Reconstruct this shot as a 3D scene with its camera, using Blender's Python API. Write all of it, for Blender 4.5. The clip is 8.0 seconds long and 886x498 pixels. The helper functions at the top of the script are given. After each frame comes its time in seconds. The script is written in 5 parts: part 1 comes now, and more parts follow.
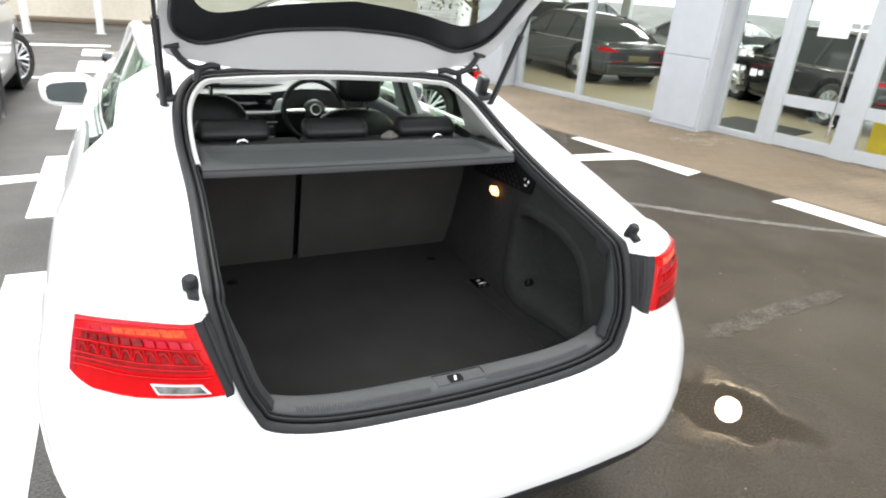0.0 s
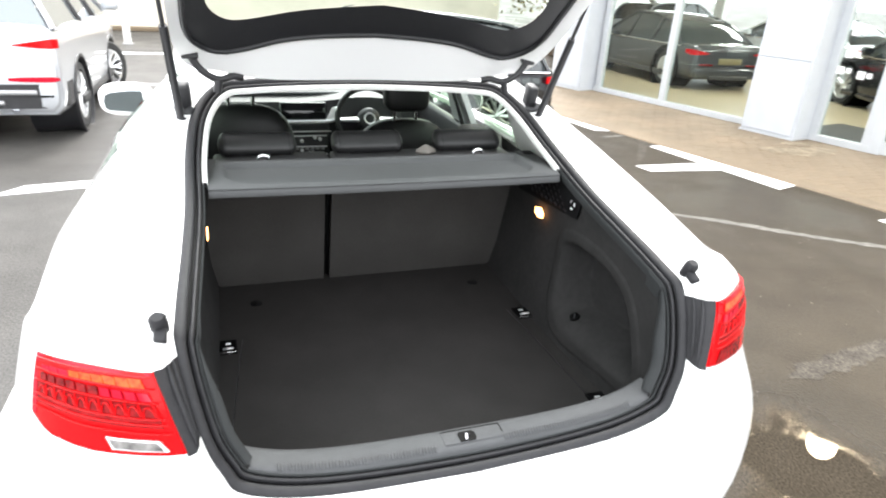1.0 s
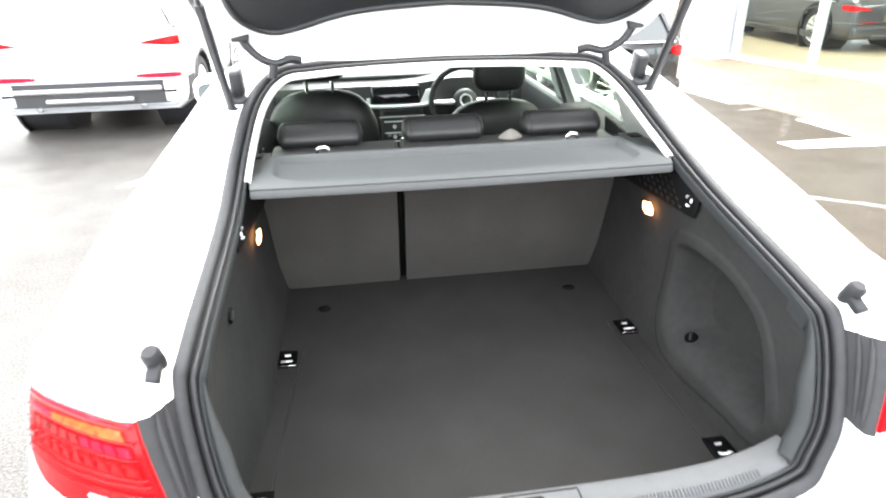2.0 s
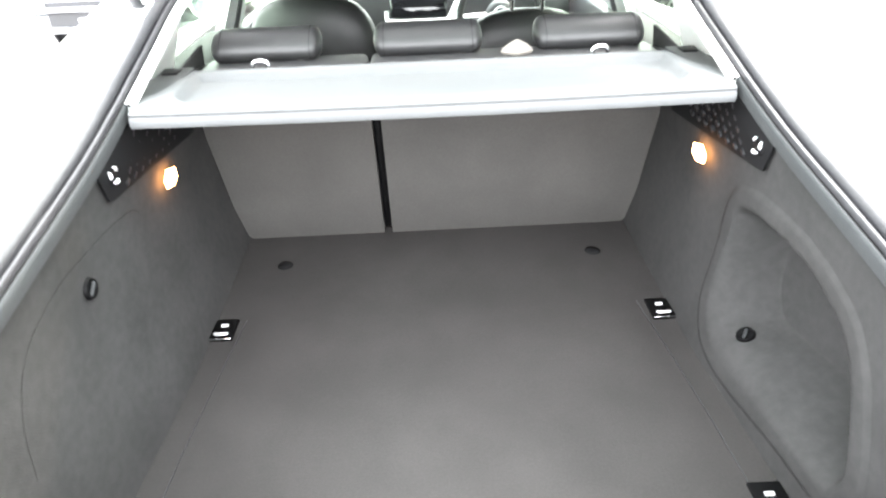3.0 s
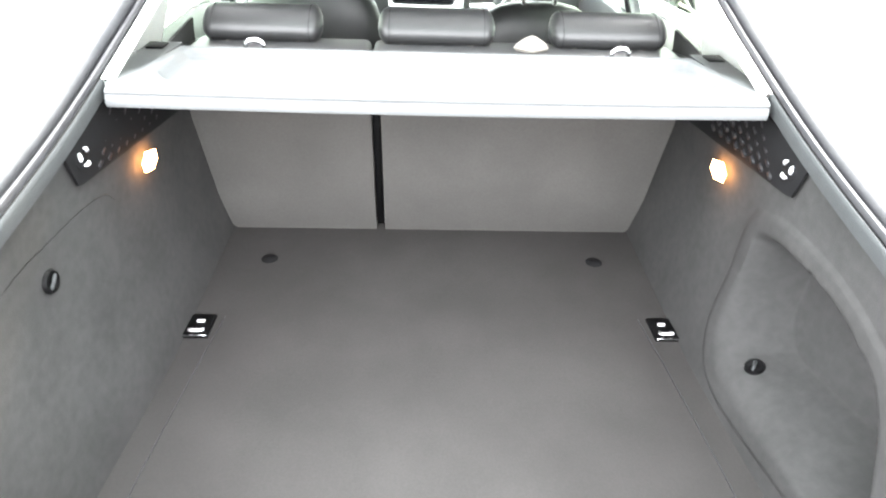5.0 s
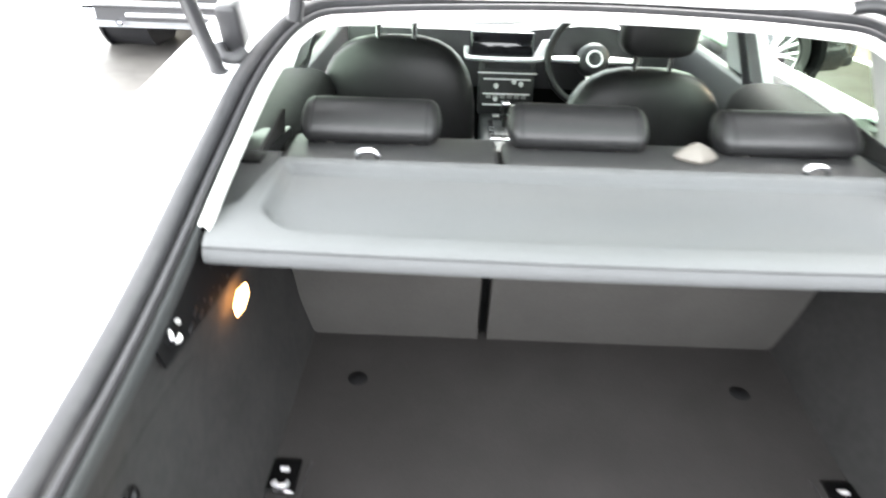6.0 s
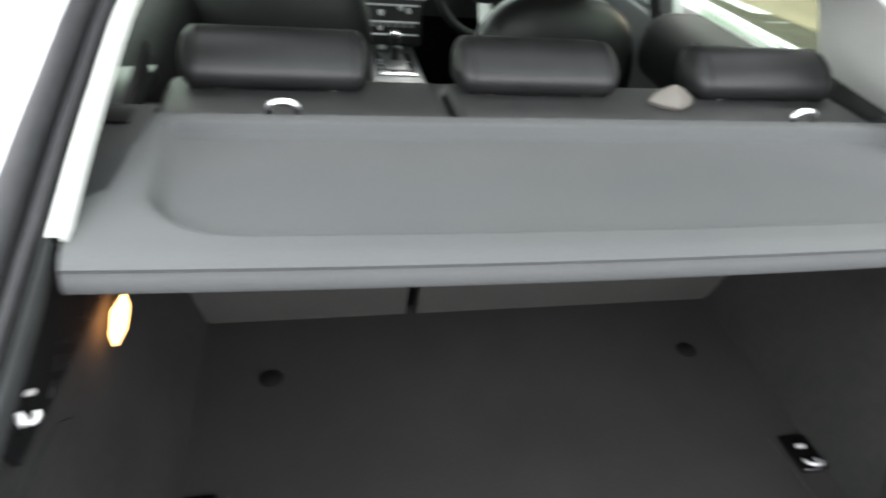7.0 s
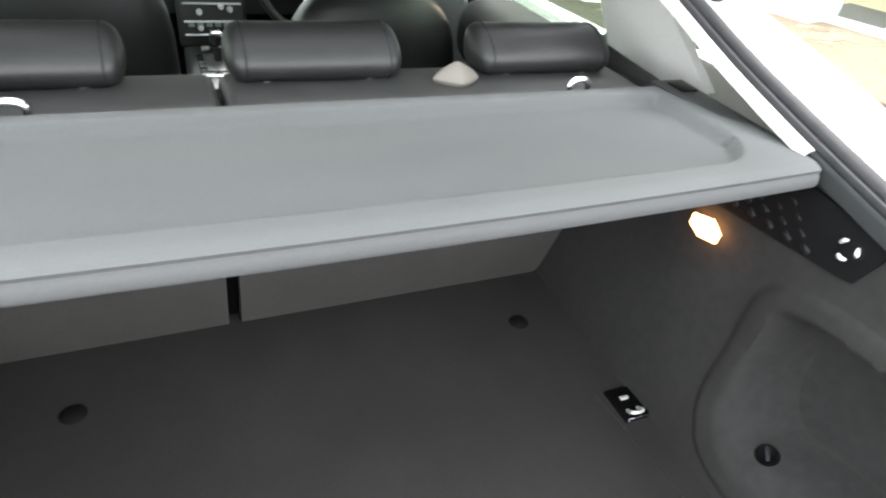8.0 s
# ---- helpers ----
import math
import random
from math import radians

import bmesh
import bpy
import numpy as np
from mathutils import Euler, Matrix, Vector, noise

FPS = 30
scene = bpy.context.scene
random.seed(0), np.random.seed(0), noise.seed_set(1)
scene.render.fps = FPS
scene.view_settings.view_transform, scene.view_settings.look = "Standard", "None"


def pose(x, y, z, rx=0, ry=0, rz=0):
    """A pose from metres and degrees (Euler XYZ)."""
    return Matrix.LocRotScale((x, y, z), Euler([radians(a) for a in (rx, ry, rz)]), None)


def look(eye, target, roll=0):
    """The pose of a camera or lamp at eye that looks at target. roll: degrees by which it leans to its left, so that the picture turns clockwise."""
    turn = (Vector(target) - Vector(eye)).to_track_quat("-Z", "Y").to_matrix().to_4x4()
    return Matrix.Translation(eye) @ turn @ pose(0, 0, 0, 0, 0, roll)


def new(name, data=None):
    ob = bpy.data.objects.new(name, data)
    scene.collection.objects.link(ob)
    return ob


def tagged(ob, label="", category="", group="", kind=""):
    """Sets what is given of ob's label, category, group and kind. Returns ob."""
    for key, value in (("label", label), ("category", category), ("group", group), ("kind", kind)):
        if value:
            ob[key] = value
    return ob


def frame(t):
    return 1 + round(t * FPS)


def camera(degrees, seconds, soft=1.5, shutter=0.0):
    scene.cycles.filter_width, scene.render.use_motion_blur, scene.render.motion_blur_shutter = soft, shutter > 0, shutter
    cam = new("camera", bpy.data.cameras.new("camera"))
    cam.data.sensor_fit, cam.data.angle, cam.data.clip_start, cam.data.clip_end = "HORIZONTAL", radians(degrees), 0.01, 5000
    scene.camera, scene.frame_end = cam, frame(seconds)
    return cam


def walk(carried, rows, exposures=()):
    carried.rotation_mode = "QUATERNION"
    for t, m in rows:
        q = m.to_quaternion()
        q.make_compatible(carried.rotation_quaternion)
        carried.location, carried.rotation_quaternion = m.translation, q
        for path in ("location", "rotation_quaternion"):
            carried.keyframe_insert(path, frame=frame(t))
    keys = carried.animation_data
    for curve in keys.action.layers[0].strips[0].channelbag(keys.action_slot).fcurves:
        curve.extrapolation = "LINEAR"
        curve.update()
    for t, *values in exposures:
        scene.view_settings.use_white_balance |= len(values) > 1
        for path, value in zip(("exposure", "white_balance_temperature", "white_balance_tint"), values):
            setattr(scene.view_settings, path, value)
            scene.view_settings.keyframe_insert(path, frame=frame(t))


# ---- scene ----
cam = camera(71.2, 8.0, 2.0, 0.5)
PATH = [
    (0, (-0.652, -1.305, 1.633), (0.203, 0.325, 0.851), 4.9),
    (0.5, (-0.568, -1.246, 1.622), (0.181, 0.425, 0.817), 3.6),
    (1, (-0.434, -1.167, 1.631), (0.188, 0.563, 0.844), 3.5),
    (1.5, (-0.312, -1.074, 1.617), (0.105, 0.682, 0.755), 1.7),
    (1.7, (-0.291, -1.025, 1.606), (0.013, 0.762, 0.76), -0.4),
    (2.8, (-0.059, -0.615, 1.464), (0.085, 1.128, 0.495), -1.1),
    (3, (-0.013, -0.563, 1.438), (0.016, 1.148, 0.402), -2.3),
    (3.5, (-0.003, -0.504, 1.423), (0.035, 1.19, 0.361), -1.5),
    (4, (-0.026, -0.488, 1.413), (0.069, 1.182, 0.318), 1.4),
    (4.2, (-0.025, -0.488, 1.414), (0.069, 1.179, 0.313), 1.7),
    (5.3, (-0.042, -0.454, 1.441), (0.012, 1.241, 0.381), 2.3),
    (5.5, (-0.058, -0.403, 1.473), (-0.041, 1.285, 0.401), 1.9),
    (6, (-0.212, -0.179, 1.487), (-0.237, 1.541, 0.467), 1.7),
    (6.2, (-0.283, -0.086, 1.469), (-0.248, 1.587, 0.373), 0.6),
    (6.5, (-0.336, -0.017, 1.438), (-0.158, 1.609, 0.287), 2.0),
    (7, (-0.315, 0.033, 1.423), (0.089, 1.599, 0.252), 6.9),
    (7.2, (-0.251, 0.034, 1.417), (0.362, 1.558, 0.276), 8.7),
    (7.3, (-0.21, 0.034, 1.42), (0.49, 1.524, 0.284), 8.4),
    (7.5, (-0.166, 0.017, 1.427), (0.636, 1.463, 0.306), 7.6),
    (8, (-0.199, 0.011, 1.408), (0.557, 1.474, 0.275), 7.9),
]
EXPOSURES = [(0.0, 2.25), (0.5, 2.56), (1.0, 2.93), (1.5, 3.4), (1.7, 3.6), (2.8, 5.0), (3.0, 5.28), (3.5, 5.55), (4.2, 5.6), (5.3, 5.6), (5.5, 5.45),
             (6.0, 4.5), (6.5, 3.43), (7.0, 3.46), (7.5, 3.72), (8.0, 3.84)]
walk(cam, [(t, look(eye, target, roll)) for t, eye, target, roll in PATH], EXPOSURES)

# ---- light ----
SUN_EL, SUN_DIR = radians(50), Vector((0.3, 0.954, 0.0))
world = bpy.data.worlds.new("overcast_sky")
scene.world = world
world.use_nodes = True
wn = world.node_tree
wn.nodes.clear()
sky = wn.nodes.new("ShaderNodeTexSky")
sky.sky_type, sky.sun_disc = "NISHITA", False
sky.sun_elevation, sky.sun_rotation = SUN_EL, math.atan2(SUN_DIR.x, SUN_DIR.y)
sky.dust_density, sky.air_density = 4.0, 1.0
hsv = wn.nodes.new("ShaderNodeHueSaturation")
hsv.inputs["Saturation"].default_value = 0.2
cloud = wn.nodes.new("ShaderNodeMix")
cloud.data_type = "RGBA"
cloud.inputs["Factor"].default_value = 0.75
cloud.inputs["B"].default_value = (4.6, 4.7, 4.8, 1)
bg = wn.nodes.new("ShaderNodeBackground")
bg.inputs["Strength"].default_value = 0.15
wout = wn.nodes.new("ShaderNodeOutputWorld")
wn.links.new(sky.outputs[0], hsv.inputs["Color"])
wn.links.new(hsv.outputs[0], cloud.inputs["A"])
wn.links.new(cloud.outputs["Result"], bg.inputs["Color"])
wn.links.new(bg.outputs[0], wout.inputs[0])

sun = new("sun", bpy.data.lights.new("sun", "SUN"))
sun.data.energy, sun.data.angle, sun.data.color = 0.5, radians(25), (1.0, 0.97, 0.93)
sun.matrix_world = look((0, 0, 0), tuple(-Vector((SUN_DIR.x * math.cos(SUN_EL), SUN_DIR.y * math.cos(SUN_EL), math.sin(SUN_EL)))))


# ---- materials ----
def mat(name, base, rough=0.5, metal=0.0, vary=0.0, scale=40.0, bump=0.0, bump_scale=None, coat=0.0, spec=0.5, stain=0.0, stain_scale=3.0, piece=0.0):
    """A principled material with fine grain, larger stains and relief."""
    m = bpy.data.materials.new(name)
    m.use_nodes = True
    nt = m.node_tree
    b = nt.nodes["Principled BSDF"]
    b.inputs["Base Color"].default_value = (*base, 1)
    b.inputs["Roughness"].default_value, b.inputs["Metallic"].default_value = rough, metal
    b.inputs["Specular IOR Level"].default_value, b.inputs["Coat Weight"].default_value = spec, coat
    b.inputs["Coat Roughness"].default_value = 0.04
    co = nt.nodes.new("ShaderNodeTexCoord")
    colour = None
    for amount, size, detail in ((vary, scale, 3), (stain, stain_scale, 5)):
        if amount:
            n = nt.nodes.new("ShaderNodeTexNoise")
            n.inputs["Scale"].default_value, n.inputs["Detail"].default_value = size, detail
            nt.links.new(co.outputs["Object"], n.inputs["Vector"])
            r = nt.nodes.new("ShaderNodeMapRange")
            r.inputs[1].default_value, r.inputs[2].default_value = 0.3, 0.7
            r.inputs[3].default_value, r.inputs[4].default_value = 1 - amount, 1 + amount
            nt.links.new(n.outputs["Fac"], r.inputs[0])
            v = nt.nodes.new("ShaderNodeVectorMath")
            v.operation = "SCALE"
            if colour is None:
                v.inputs[0].default_value = base
            else:
                nt.links.new(colour, v.inputs[0])
            nt.links.new(r.outputs[0], v.inputs["Scale"])
            colour = v.outputs[0]
    if piece:
        info = nt.nodes.new("ShaderNodeObjectInfo")
        geo = nt.nodes.new("ShaderNodeNewGeometry")
        add = nt.nodes.new("ShaderNodeMath")
        add.operation = "ADD"
        nt.links.new(info.outputs["Random"], add.inputs[0])
        nt.links.new(geo.outputs["Random Per Island"], add.inputs[1])
        fr = nt.nodes.new("ShaderNodeMath")
        fr.operation = "FRACT"
        nt.links.new(add.outputs[0], fr.inputs[0])
        r = nt.nodes.new("ShaderNodeMapRange")
        r.inputs[3].default_value, r.inputs[4].default_value = 1 - piece, 1 + piece
        nt.links.new(fr.outputs[0], r.inputs[0])
        v = nt.nodes.new("ShaderNodeVectorMath")
        v.operation = "SCALE"
        if colour is None:
            v.inputs[0].default_value = base
        else:
            nt.links.new(colour, v.inputs[0])
        nt.links.new(r.outputs[0], v.inputs["Scale"])
        colour = v.outputs[0]
    if colour is not None:
        nt.links.new(colour, b.inputs["Base Color"])
    if bump:
        n = nt.nodes.new("ShaderNodeTexNoise")
        n.inputs["Scale"].default_value, n.inputs["Detail"].default_value = bump_scale or scale * 2, 4
        nt.links.new(co.outputs["Object"], n.inputs["Vector"])
        bp = nt.nodes.new("ShaderNodeBump")
        bp.inputs["Strength"].default_value, bp.inputs["Distance"].default_value = bump, 0.004
        nt.links.new(n.outputs["Fac"], bp.inputs["Height"])
        nt.links.new(bp.outputs[0], b.inputs["Normal"])
    return m


def glow(name, base, strength):
    m = mat(name, base, 0.3)
    b = m.node_tree.nodes["Principled BSDF"]
    b.inputs["Emission Color"].default_value, b.inputs["Emission Strength"].default_value = (*base, 1), strength
    return m


def glass_mat(name, tint=(0.9, 0.95, 0.93), gloss=0.6):
    """Thin clear glass: see-through with a mirror-like sheen that grows at grazing angles."""
    m = bpy.data.materials.new(name)
    m.use_nodes = True
    nt = m.node_tree
    nt.nodes.clear()
    out = nt.nodes.new("ShaderNodeOutputMaterial")
    clear = nt.nodes.new("ShaderNodeBsdfTransparent")
    clear.inputs[0].default_value = (*tint, 1)
    sheen = nt.nodes.new("ShaderNodeBsdfGlossy")
    sheen.inputs["Roughness"].default_value = 0.02
    lw = nt.nodes.new("ShaderNodeLayerWeight")
    steep = nt.nodes.new("ShaderNodeMath")
    steep.operation, steep.inputs[1].default_value = "POWER", 4.0
    nt.links.new(lw.outputs["Facing"], steep.inputs[0])
    share = nt.nodes.new("ShaderNodeMapRange")
    share.inputs[3].default_value, share.inputs[4].default_value = 0.025, gloss
    nt.links.new(steep.outputs[0], share.inputs[0])
    mix = nt.nodes.new("ShaderNodeMixShader")
    nt.links.new(share.outputs[0], mix.inputs[0])
    nt.links.new(clear.outputs[0], mix.inputs[1])
    nt.links.new(sheen.outputs[0], mix.inputs[2])
    nt.links.new(mix.outputs[0], out.inputs[0])
    return m


def asphalt_mat():
    """Wet asphalt: dark grit, damp patches and smooth puddles."""
    m = mat("wet_asphalt", (1.0, 1.0, 1.0), 0.6, spec=0.12, vary=0.55, scale=110, stain=0.14, stain_scale=3.5)
    nt = m.node_tree
    b = nt.nodes["Principled BSDF"]
    co = nt.nodes.new("ShaderNodeTexCoord")
    wet = nt.nodes.new("ShaderNodeTexNoise")
    wet.inputs["Scale"].default_value, wet.inputs["Detail"].default_value = 0.55, 6
    nt.links.new(co.outputs["Object"], wet.inputs["Vector"])
    rr = nt.nodes.new("ShaderNodeMapRange")
    rr.inputs[1].default_value, rr.inputs[2].default_value = 0.42, 0.58
    rr.inputs[3].default_value, rr.inputs[4].default_value = 0.62, 0.42
    nt.links.new(wet.outputs["Fac"], rr.inputs[0])
    # a soaked patch behind the car, with a ragged shore
    far = nt.nodes.new("ShaderNodeVectorMath")
    far.operation, far.inputs[1].default_value = "DISTANCE", (1.56, 0.13, 0.0)
    nt.links.new(co.outputs["Object"], far.inputs[0])
    rag = nt.nodes.new("ShaderNodeTexNoise")
    rag.inputs["Scale"].default_value, rag.inputs["Detail"].default_value = 2.6, 7
    nt.links.new(co.outputs["Object"], rag.inputs["Vector"])
    reach = nt.nodes.new("ShaderNodeMath")
    reach.operation, reach.inputs[1].default_value = "MULTIPLY_ADD", 0.7
    nt.links.new(rag.outputs["Fac"], reach.inputs[0])
    nt.links.new(far.outputs["Value"], reach.inputs[2])
    soak = nt.nodes.new("ShaderNodeMapRange")
    soak.inputs[1].default_value, soak.inputs[2].default_value = 0.7, 1.25
    soak.inputs[3].default_value, soak.inputs[4].default_value = 0.4, 1.0
    nt.links.new(reach.outputs[0], soak.inputs[0])
    # dried grey past the car's flank; wet by the showroom, brown reflection painted in
    split = nt.nodes.new("ShaderNodeSeparateXYZ")
    nt.links.new(co.outputs["Object"], split.inputs[0])
    drift = nt.nodes.new("ShaderNodeMath")
    drift.operation, drift.inputs[1].default_value = "MULTIPLY_ADD", 3.0
    nt.links.new(wet.outputs["Fac"], drift.inputs[0])
    nt.links.new(split.outputs["X"], drift.inputs[2])
    reflect_brown = nt.nodes.new("ShaderNodeMapRange")
    reflect_brown.inputs[1].default_value, reflect_brown.inputs[2].default_value = 0.8, 2.6
    nt.links.new(drift.outputs[0], reflect_brown.inputs[0])
    tone = nt.nodes.new("ShaderNodeMix")
    tone.data_type = "RGBA"
    tone.inputs["A"].default_value, tone.inputs["B"].default_value = (0.062, 0.059, 0.055, 1), (0.035, 0.0285, 0.0205, 1)
    nt.links.new(reflect_brown.outputs[0], tone.inputs["Factor"])
    grain = b.inputs["Base Color"].links[0].from_socket
    tint = nt.nodes.new("ShaderNodeVectorMath")
    tint.operation = "MULTIPLY"
    nt.links.new(grain, tint.inputs[0])
    nt.links.new(tone.outputs["Result"], tint.inputs[1])
    nt.links.new(tint.outputs[0], b.inputs["Base Color"])
    gloss = nt.nodes.new("ShaderNodeMath")
    gloss.operation = "MULTIPLY"
    nt.links.new(rr.outputs[0], gloss.inputs[0])
    nt.links.new(soak.outputs[0], gloss.inputs[1])
    # standing water in the middle of it
    pool = nt.nodes.new("ShaderNodeMapRange")
    pool.interpolation_type = "SMOOTHSTEP"
    pool.inputs[1].default_value, pool.inputs[2].default_value = 0.56, 0.78
    pool.inputs[3].default_value, pool.inputs[4].default_value = 0.0, 1.0
    nt.links.new(reach.outputs[0], pool.inputs[0])
    still = nt.nodes.new("ShaderNodeMath")
    still.operation = "MULTIPLY"
    nt.links.new(gloss.outputs[0], still.inputs[0])
    nt.links.new(pool.outputs[0], still.inputs[1])
    nt.links.new(still.outputs[0], b.inputs["Roughness"])
    grit = nt.nodes.new("ShaderNodeTexNoise")
    grit.inputs["Scale"].default_value, grit.inputs["Detail"].default_value = 70, 5
    nt.links.new(co.outputs["Object"], grit.inputs["Vector"])
    amount = nt.nodes.new("ShaderNodeMapRange")
    amount.inputs[1].default_value, amount.inputs[2].default_value = 0.42, 0.58
    amount.inputs[3].default_value, amount.inputs[4].default_value = 0.7, 0.4
    nt.links.new(wet.outputs["Fac"], amount.inputs[0])
    bp = nt.nodes.new("ShaderNodeBump")
    bp.inputs["Distance"].default_value = 0.006
    boost = nt.nodes.new("ShaderNodeMath")
    boost.operation, boost.inputs[1].default_value, boost.inputs[2].default_value = "MULTIPLY_ADD", -2.2, 2.2
    nt.links.new(soak.outputs[0], boost.inputs[0])
    total = nt.nodes.new("ShaderNodeMath")
    total.operation = "ADD"
    nt.links.new(boost.outputs[0], total.inputs[0])
    nt.links.new(amount.outputs[0], total.inputs[1])
    calm = nt.nodes.new("ShaderNodeMath")
    calm.operation = "MULTIPLY"
    nt.links.new(total.outputs[0], calm.inputs[0])
    nt.links.new(pool.outputs[0], calm.inputs[1])
    nt.links.new(calm.outputs[0], bp.inputs["Strength"])
    nt.links.new(grit.outputs["Fac"], bp.inputs["Height"])
    nt.links.new(bp.outputs[0], b.inputs["Normal"])
    return m


WHITE = mat("white_car_paint", (0.87, 0.87, 0.865), 0.35, coat=1.0, vary=0.01, scale=3)
RUBBER = mat("black_rubber", (0.016, 0.016, 0.018), 0.6, vary=0.15, scale=60, bump=0.1, spec=0.3)
PLASTIC = mat("charcoal_plastic", (0.046, 0.048, 0.051), 0.62, vary=0.06, scale=50, bump=0.35, bump_scale=900)
DARK = mat("black_plastic", (0.018, 0.018, 0.02), 0.45, vary=0.1, scale=50, bump=0.15, bump_scale=700)
CARPET = mat("charcoal_carpet", (0.026, 0.0247, 0.024), 0.95, vary=0.07, scale=240, bump=0.25, bump_scale=500, spec=0.1, stain=0.12, stain_scale=6)
FELT = mat("grey_felt_lining", (0.028, 0.0277, 0.0275), 0.95, vary=0.09, scale=60, bump=0.15, bump_scale=400, spec=0.1, stain=0.13, stain_scale=8)
SEATBACK = mat("grey_seatback_carpet", (0.05, 0.048, 0.046), 0.95, vary=0.06, scale=200, bump=0.2, bump_scale=500, spec=0.1, stain=0.1, stain_scale=6)
SHELF = mat("grey_shelf_fabric", (0.076, 0.078, 0.0795), 0.95, vary=0.06, scale=600, bump=0.25, bump_scale=1200, spec=0.1, stain=0.04, stain_scale=4)
LEATHER = mat("black_leather", (0.010, 0.010, 0.0104), 0.42, spec=0.34, vary=0.12, scale=30, bump=0.1, bump_scale=300)
BENCH = mat("satin_black_leather", (0.017, 0.017, 0.0175), 0.52, spec=0.6, vary=0.12, scale=30, bump=0.12, bump_scale=300)
MATT_LEATHER = mat("matt_black_leather", (0.013, 0.013, 0.0135), 0.75, spec=0.12, vary=0.12, scale=30, bump=0.1, bump_scale=300)
CHROME = mat("polished_chrome", (0.82, 0.82, 0.84), 0.12, 1.0)
ALLOY = mat("silver_alloy", (0.72, 0.73, 0.75), 0.3, 1.0, vary=0.05, scale=20)
MIRROR = mat("blue_tinted_mirror", (0.42, 0.5, 0.53), 0.04, 1.0)
SILVER = mat("silver_trim", (0.36, 0.36, 0.37), 0.35, 0.6)
RED = mat("red_lamp_lens", (0.5, 0.004, 0.006), 0.16, spec=0.18, vary=0.06, scale=25)
RED_EDGE = mat("crimson_lens_edge", (0.42, 0.004, 0.02), 0.2, spec=0.3)
RED_BAND = mat("dark_red_lens_band", (0.27, 0.006, 0.008), 0.25, spec=0.35, vary=0.3, scale=60)
RED_DEEP = mat("red_led_row", (0.19, 0.005, 0.007), 0.25, spec=0.35, vary=0.5, scale=90)
AMBER = mat("amber_lens", (0.66, 0.06, 0.012), 0.2, spec=0.2, vary=0.45, scale=90)
PALE = mat("pale_silver_paint", (0.75, 0.75, 0.76), 0.35)
FLOOD = glow("warm_floodlight_lens", (1.0, 0.8, 0.52), 40.0)
BRIGHT = mat("bright_satin_metal", (0.85, 0.85, 0.87), 0.38, 0.6)
BLACK = mat("matt_black_plastic", (0.003, 0.003, 0.0032), 0.5, spec=0.06)
CORNER = mat("black_dotted_plastic", (0.006, 0.006, 0.0065), 0.75, spec=0.1, vary=0.1, scale=40)
# the dots are a little lighter than the panel they stand on
DOT = mat("lighter_black_bumps", (0.010, 0.010, 0.011), 0.55, spec=0.2, vary=0.1, scale=60)
TRIM = mat("grey_satin_trim", (0.10, 0.105, 0.105), 0.6, spec=0.25, vary=0.05, scale=60, bump=0.15, bump_scale=500)
WING = mat("dark_grained_plastic", (0.017, 0.018, 0.019), 0.6, spec=0.3, vary=0.08, scale=50, bump=0.2, bump_scale=500)
SUPPORT = mat("dark_grey_plastic", (0.028, 0.03, 0.031), 0.75, spec=0.15, vary=0.06, scale=50, bump=0.2, bump_scale=500)
COLLAR = mat("grey_plastic_collar", (0.11, 0.10, 0.088), 0.6)
CLEAR = mat("clear_lamp_lens", (0.16, 0.155, 0.15), 0.15, spec=0.3, vary=0.6, scale=45)
LAMP = glow("warm_boot_lamp", (1.0, 0.42, 0.13), 1.45)
HEADLINER = mat("pale_grey_headlining", (0.62, 0.62, 0.6), 0.9, vary=0.04, scale=300, bump=0.2)
PILLAR_TRIM = mat("pale_grey_pillar_trim", (0.5, 0.52, 0.51), 0.7, vary=0.04, scale=90)
GLASS = glass_mat("clear_window_glass")
TINT = glass_mat("green_tinted_glass", (0.74, 0.82, 0.77))
PRIVACY = glass_mat("darker_green_glass", (0.74, 0.82, 0.74), 0.25)
QUARTER = glass_mat("dark_quarter_glass", (0.4, 0.45, 0.42), 0.15)
SCREEN = mat("black_display", (0.01, 0.01, 0.012), 0.08)
TYRE = mat("tyre_rubber", (0.02, 0.02, 0.02), 0.8, vary=0.2, scale=50, bump=0.4)
SILVER_PAINT = mat("silver_metallic_paint", (0.55, 0.57, 0.6), 0.3, 0.5, coat=1.0, vary=0.03, scale=200)
BLACK_PAINT = mat("black_metallic_paint", (0.012, 0.013, 0.016), 0.25, 0.2, coat=1.0)
GREY_PAINT = mat("dark_grey_metallic_paint", (0.035, 0.038, 0.042), 0.3, 0.4, coat=1.0)
SKY_GLASS = mat("sky_reflecting_vehicle_glass", (0.2, 0.22, 0.23), 0.05, 0.6)
CAR_GLASS = mat("dark_vehicle_glass", (0.02, 0.026, 0.028), 0.05, spec=0.8)
ASPHALT = asphalt_mat()
LINE = mat("white_road_paint", (0.75, 0.75, 0.73), 0.6, vary=0.08, scale=40, stain=0.12, stain_scale=4)
WORN = mat("worn_road_paint", (0.095, 0.09, 0.08), 0.7, vary=0.4, scale=25, stain=0.4, stain_scale=5)
STREAK = mat("rough_dry_asphalt", (0.056, 0.049, 0.04), 0.8, spec=0.15, vary=0.6, scale=70, bump=0.6, bump_scale=90, stain=0.35, stain_scale=9)
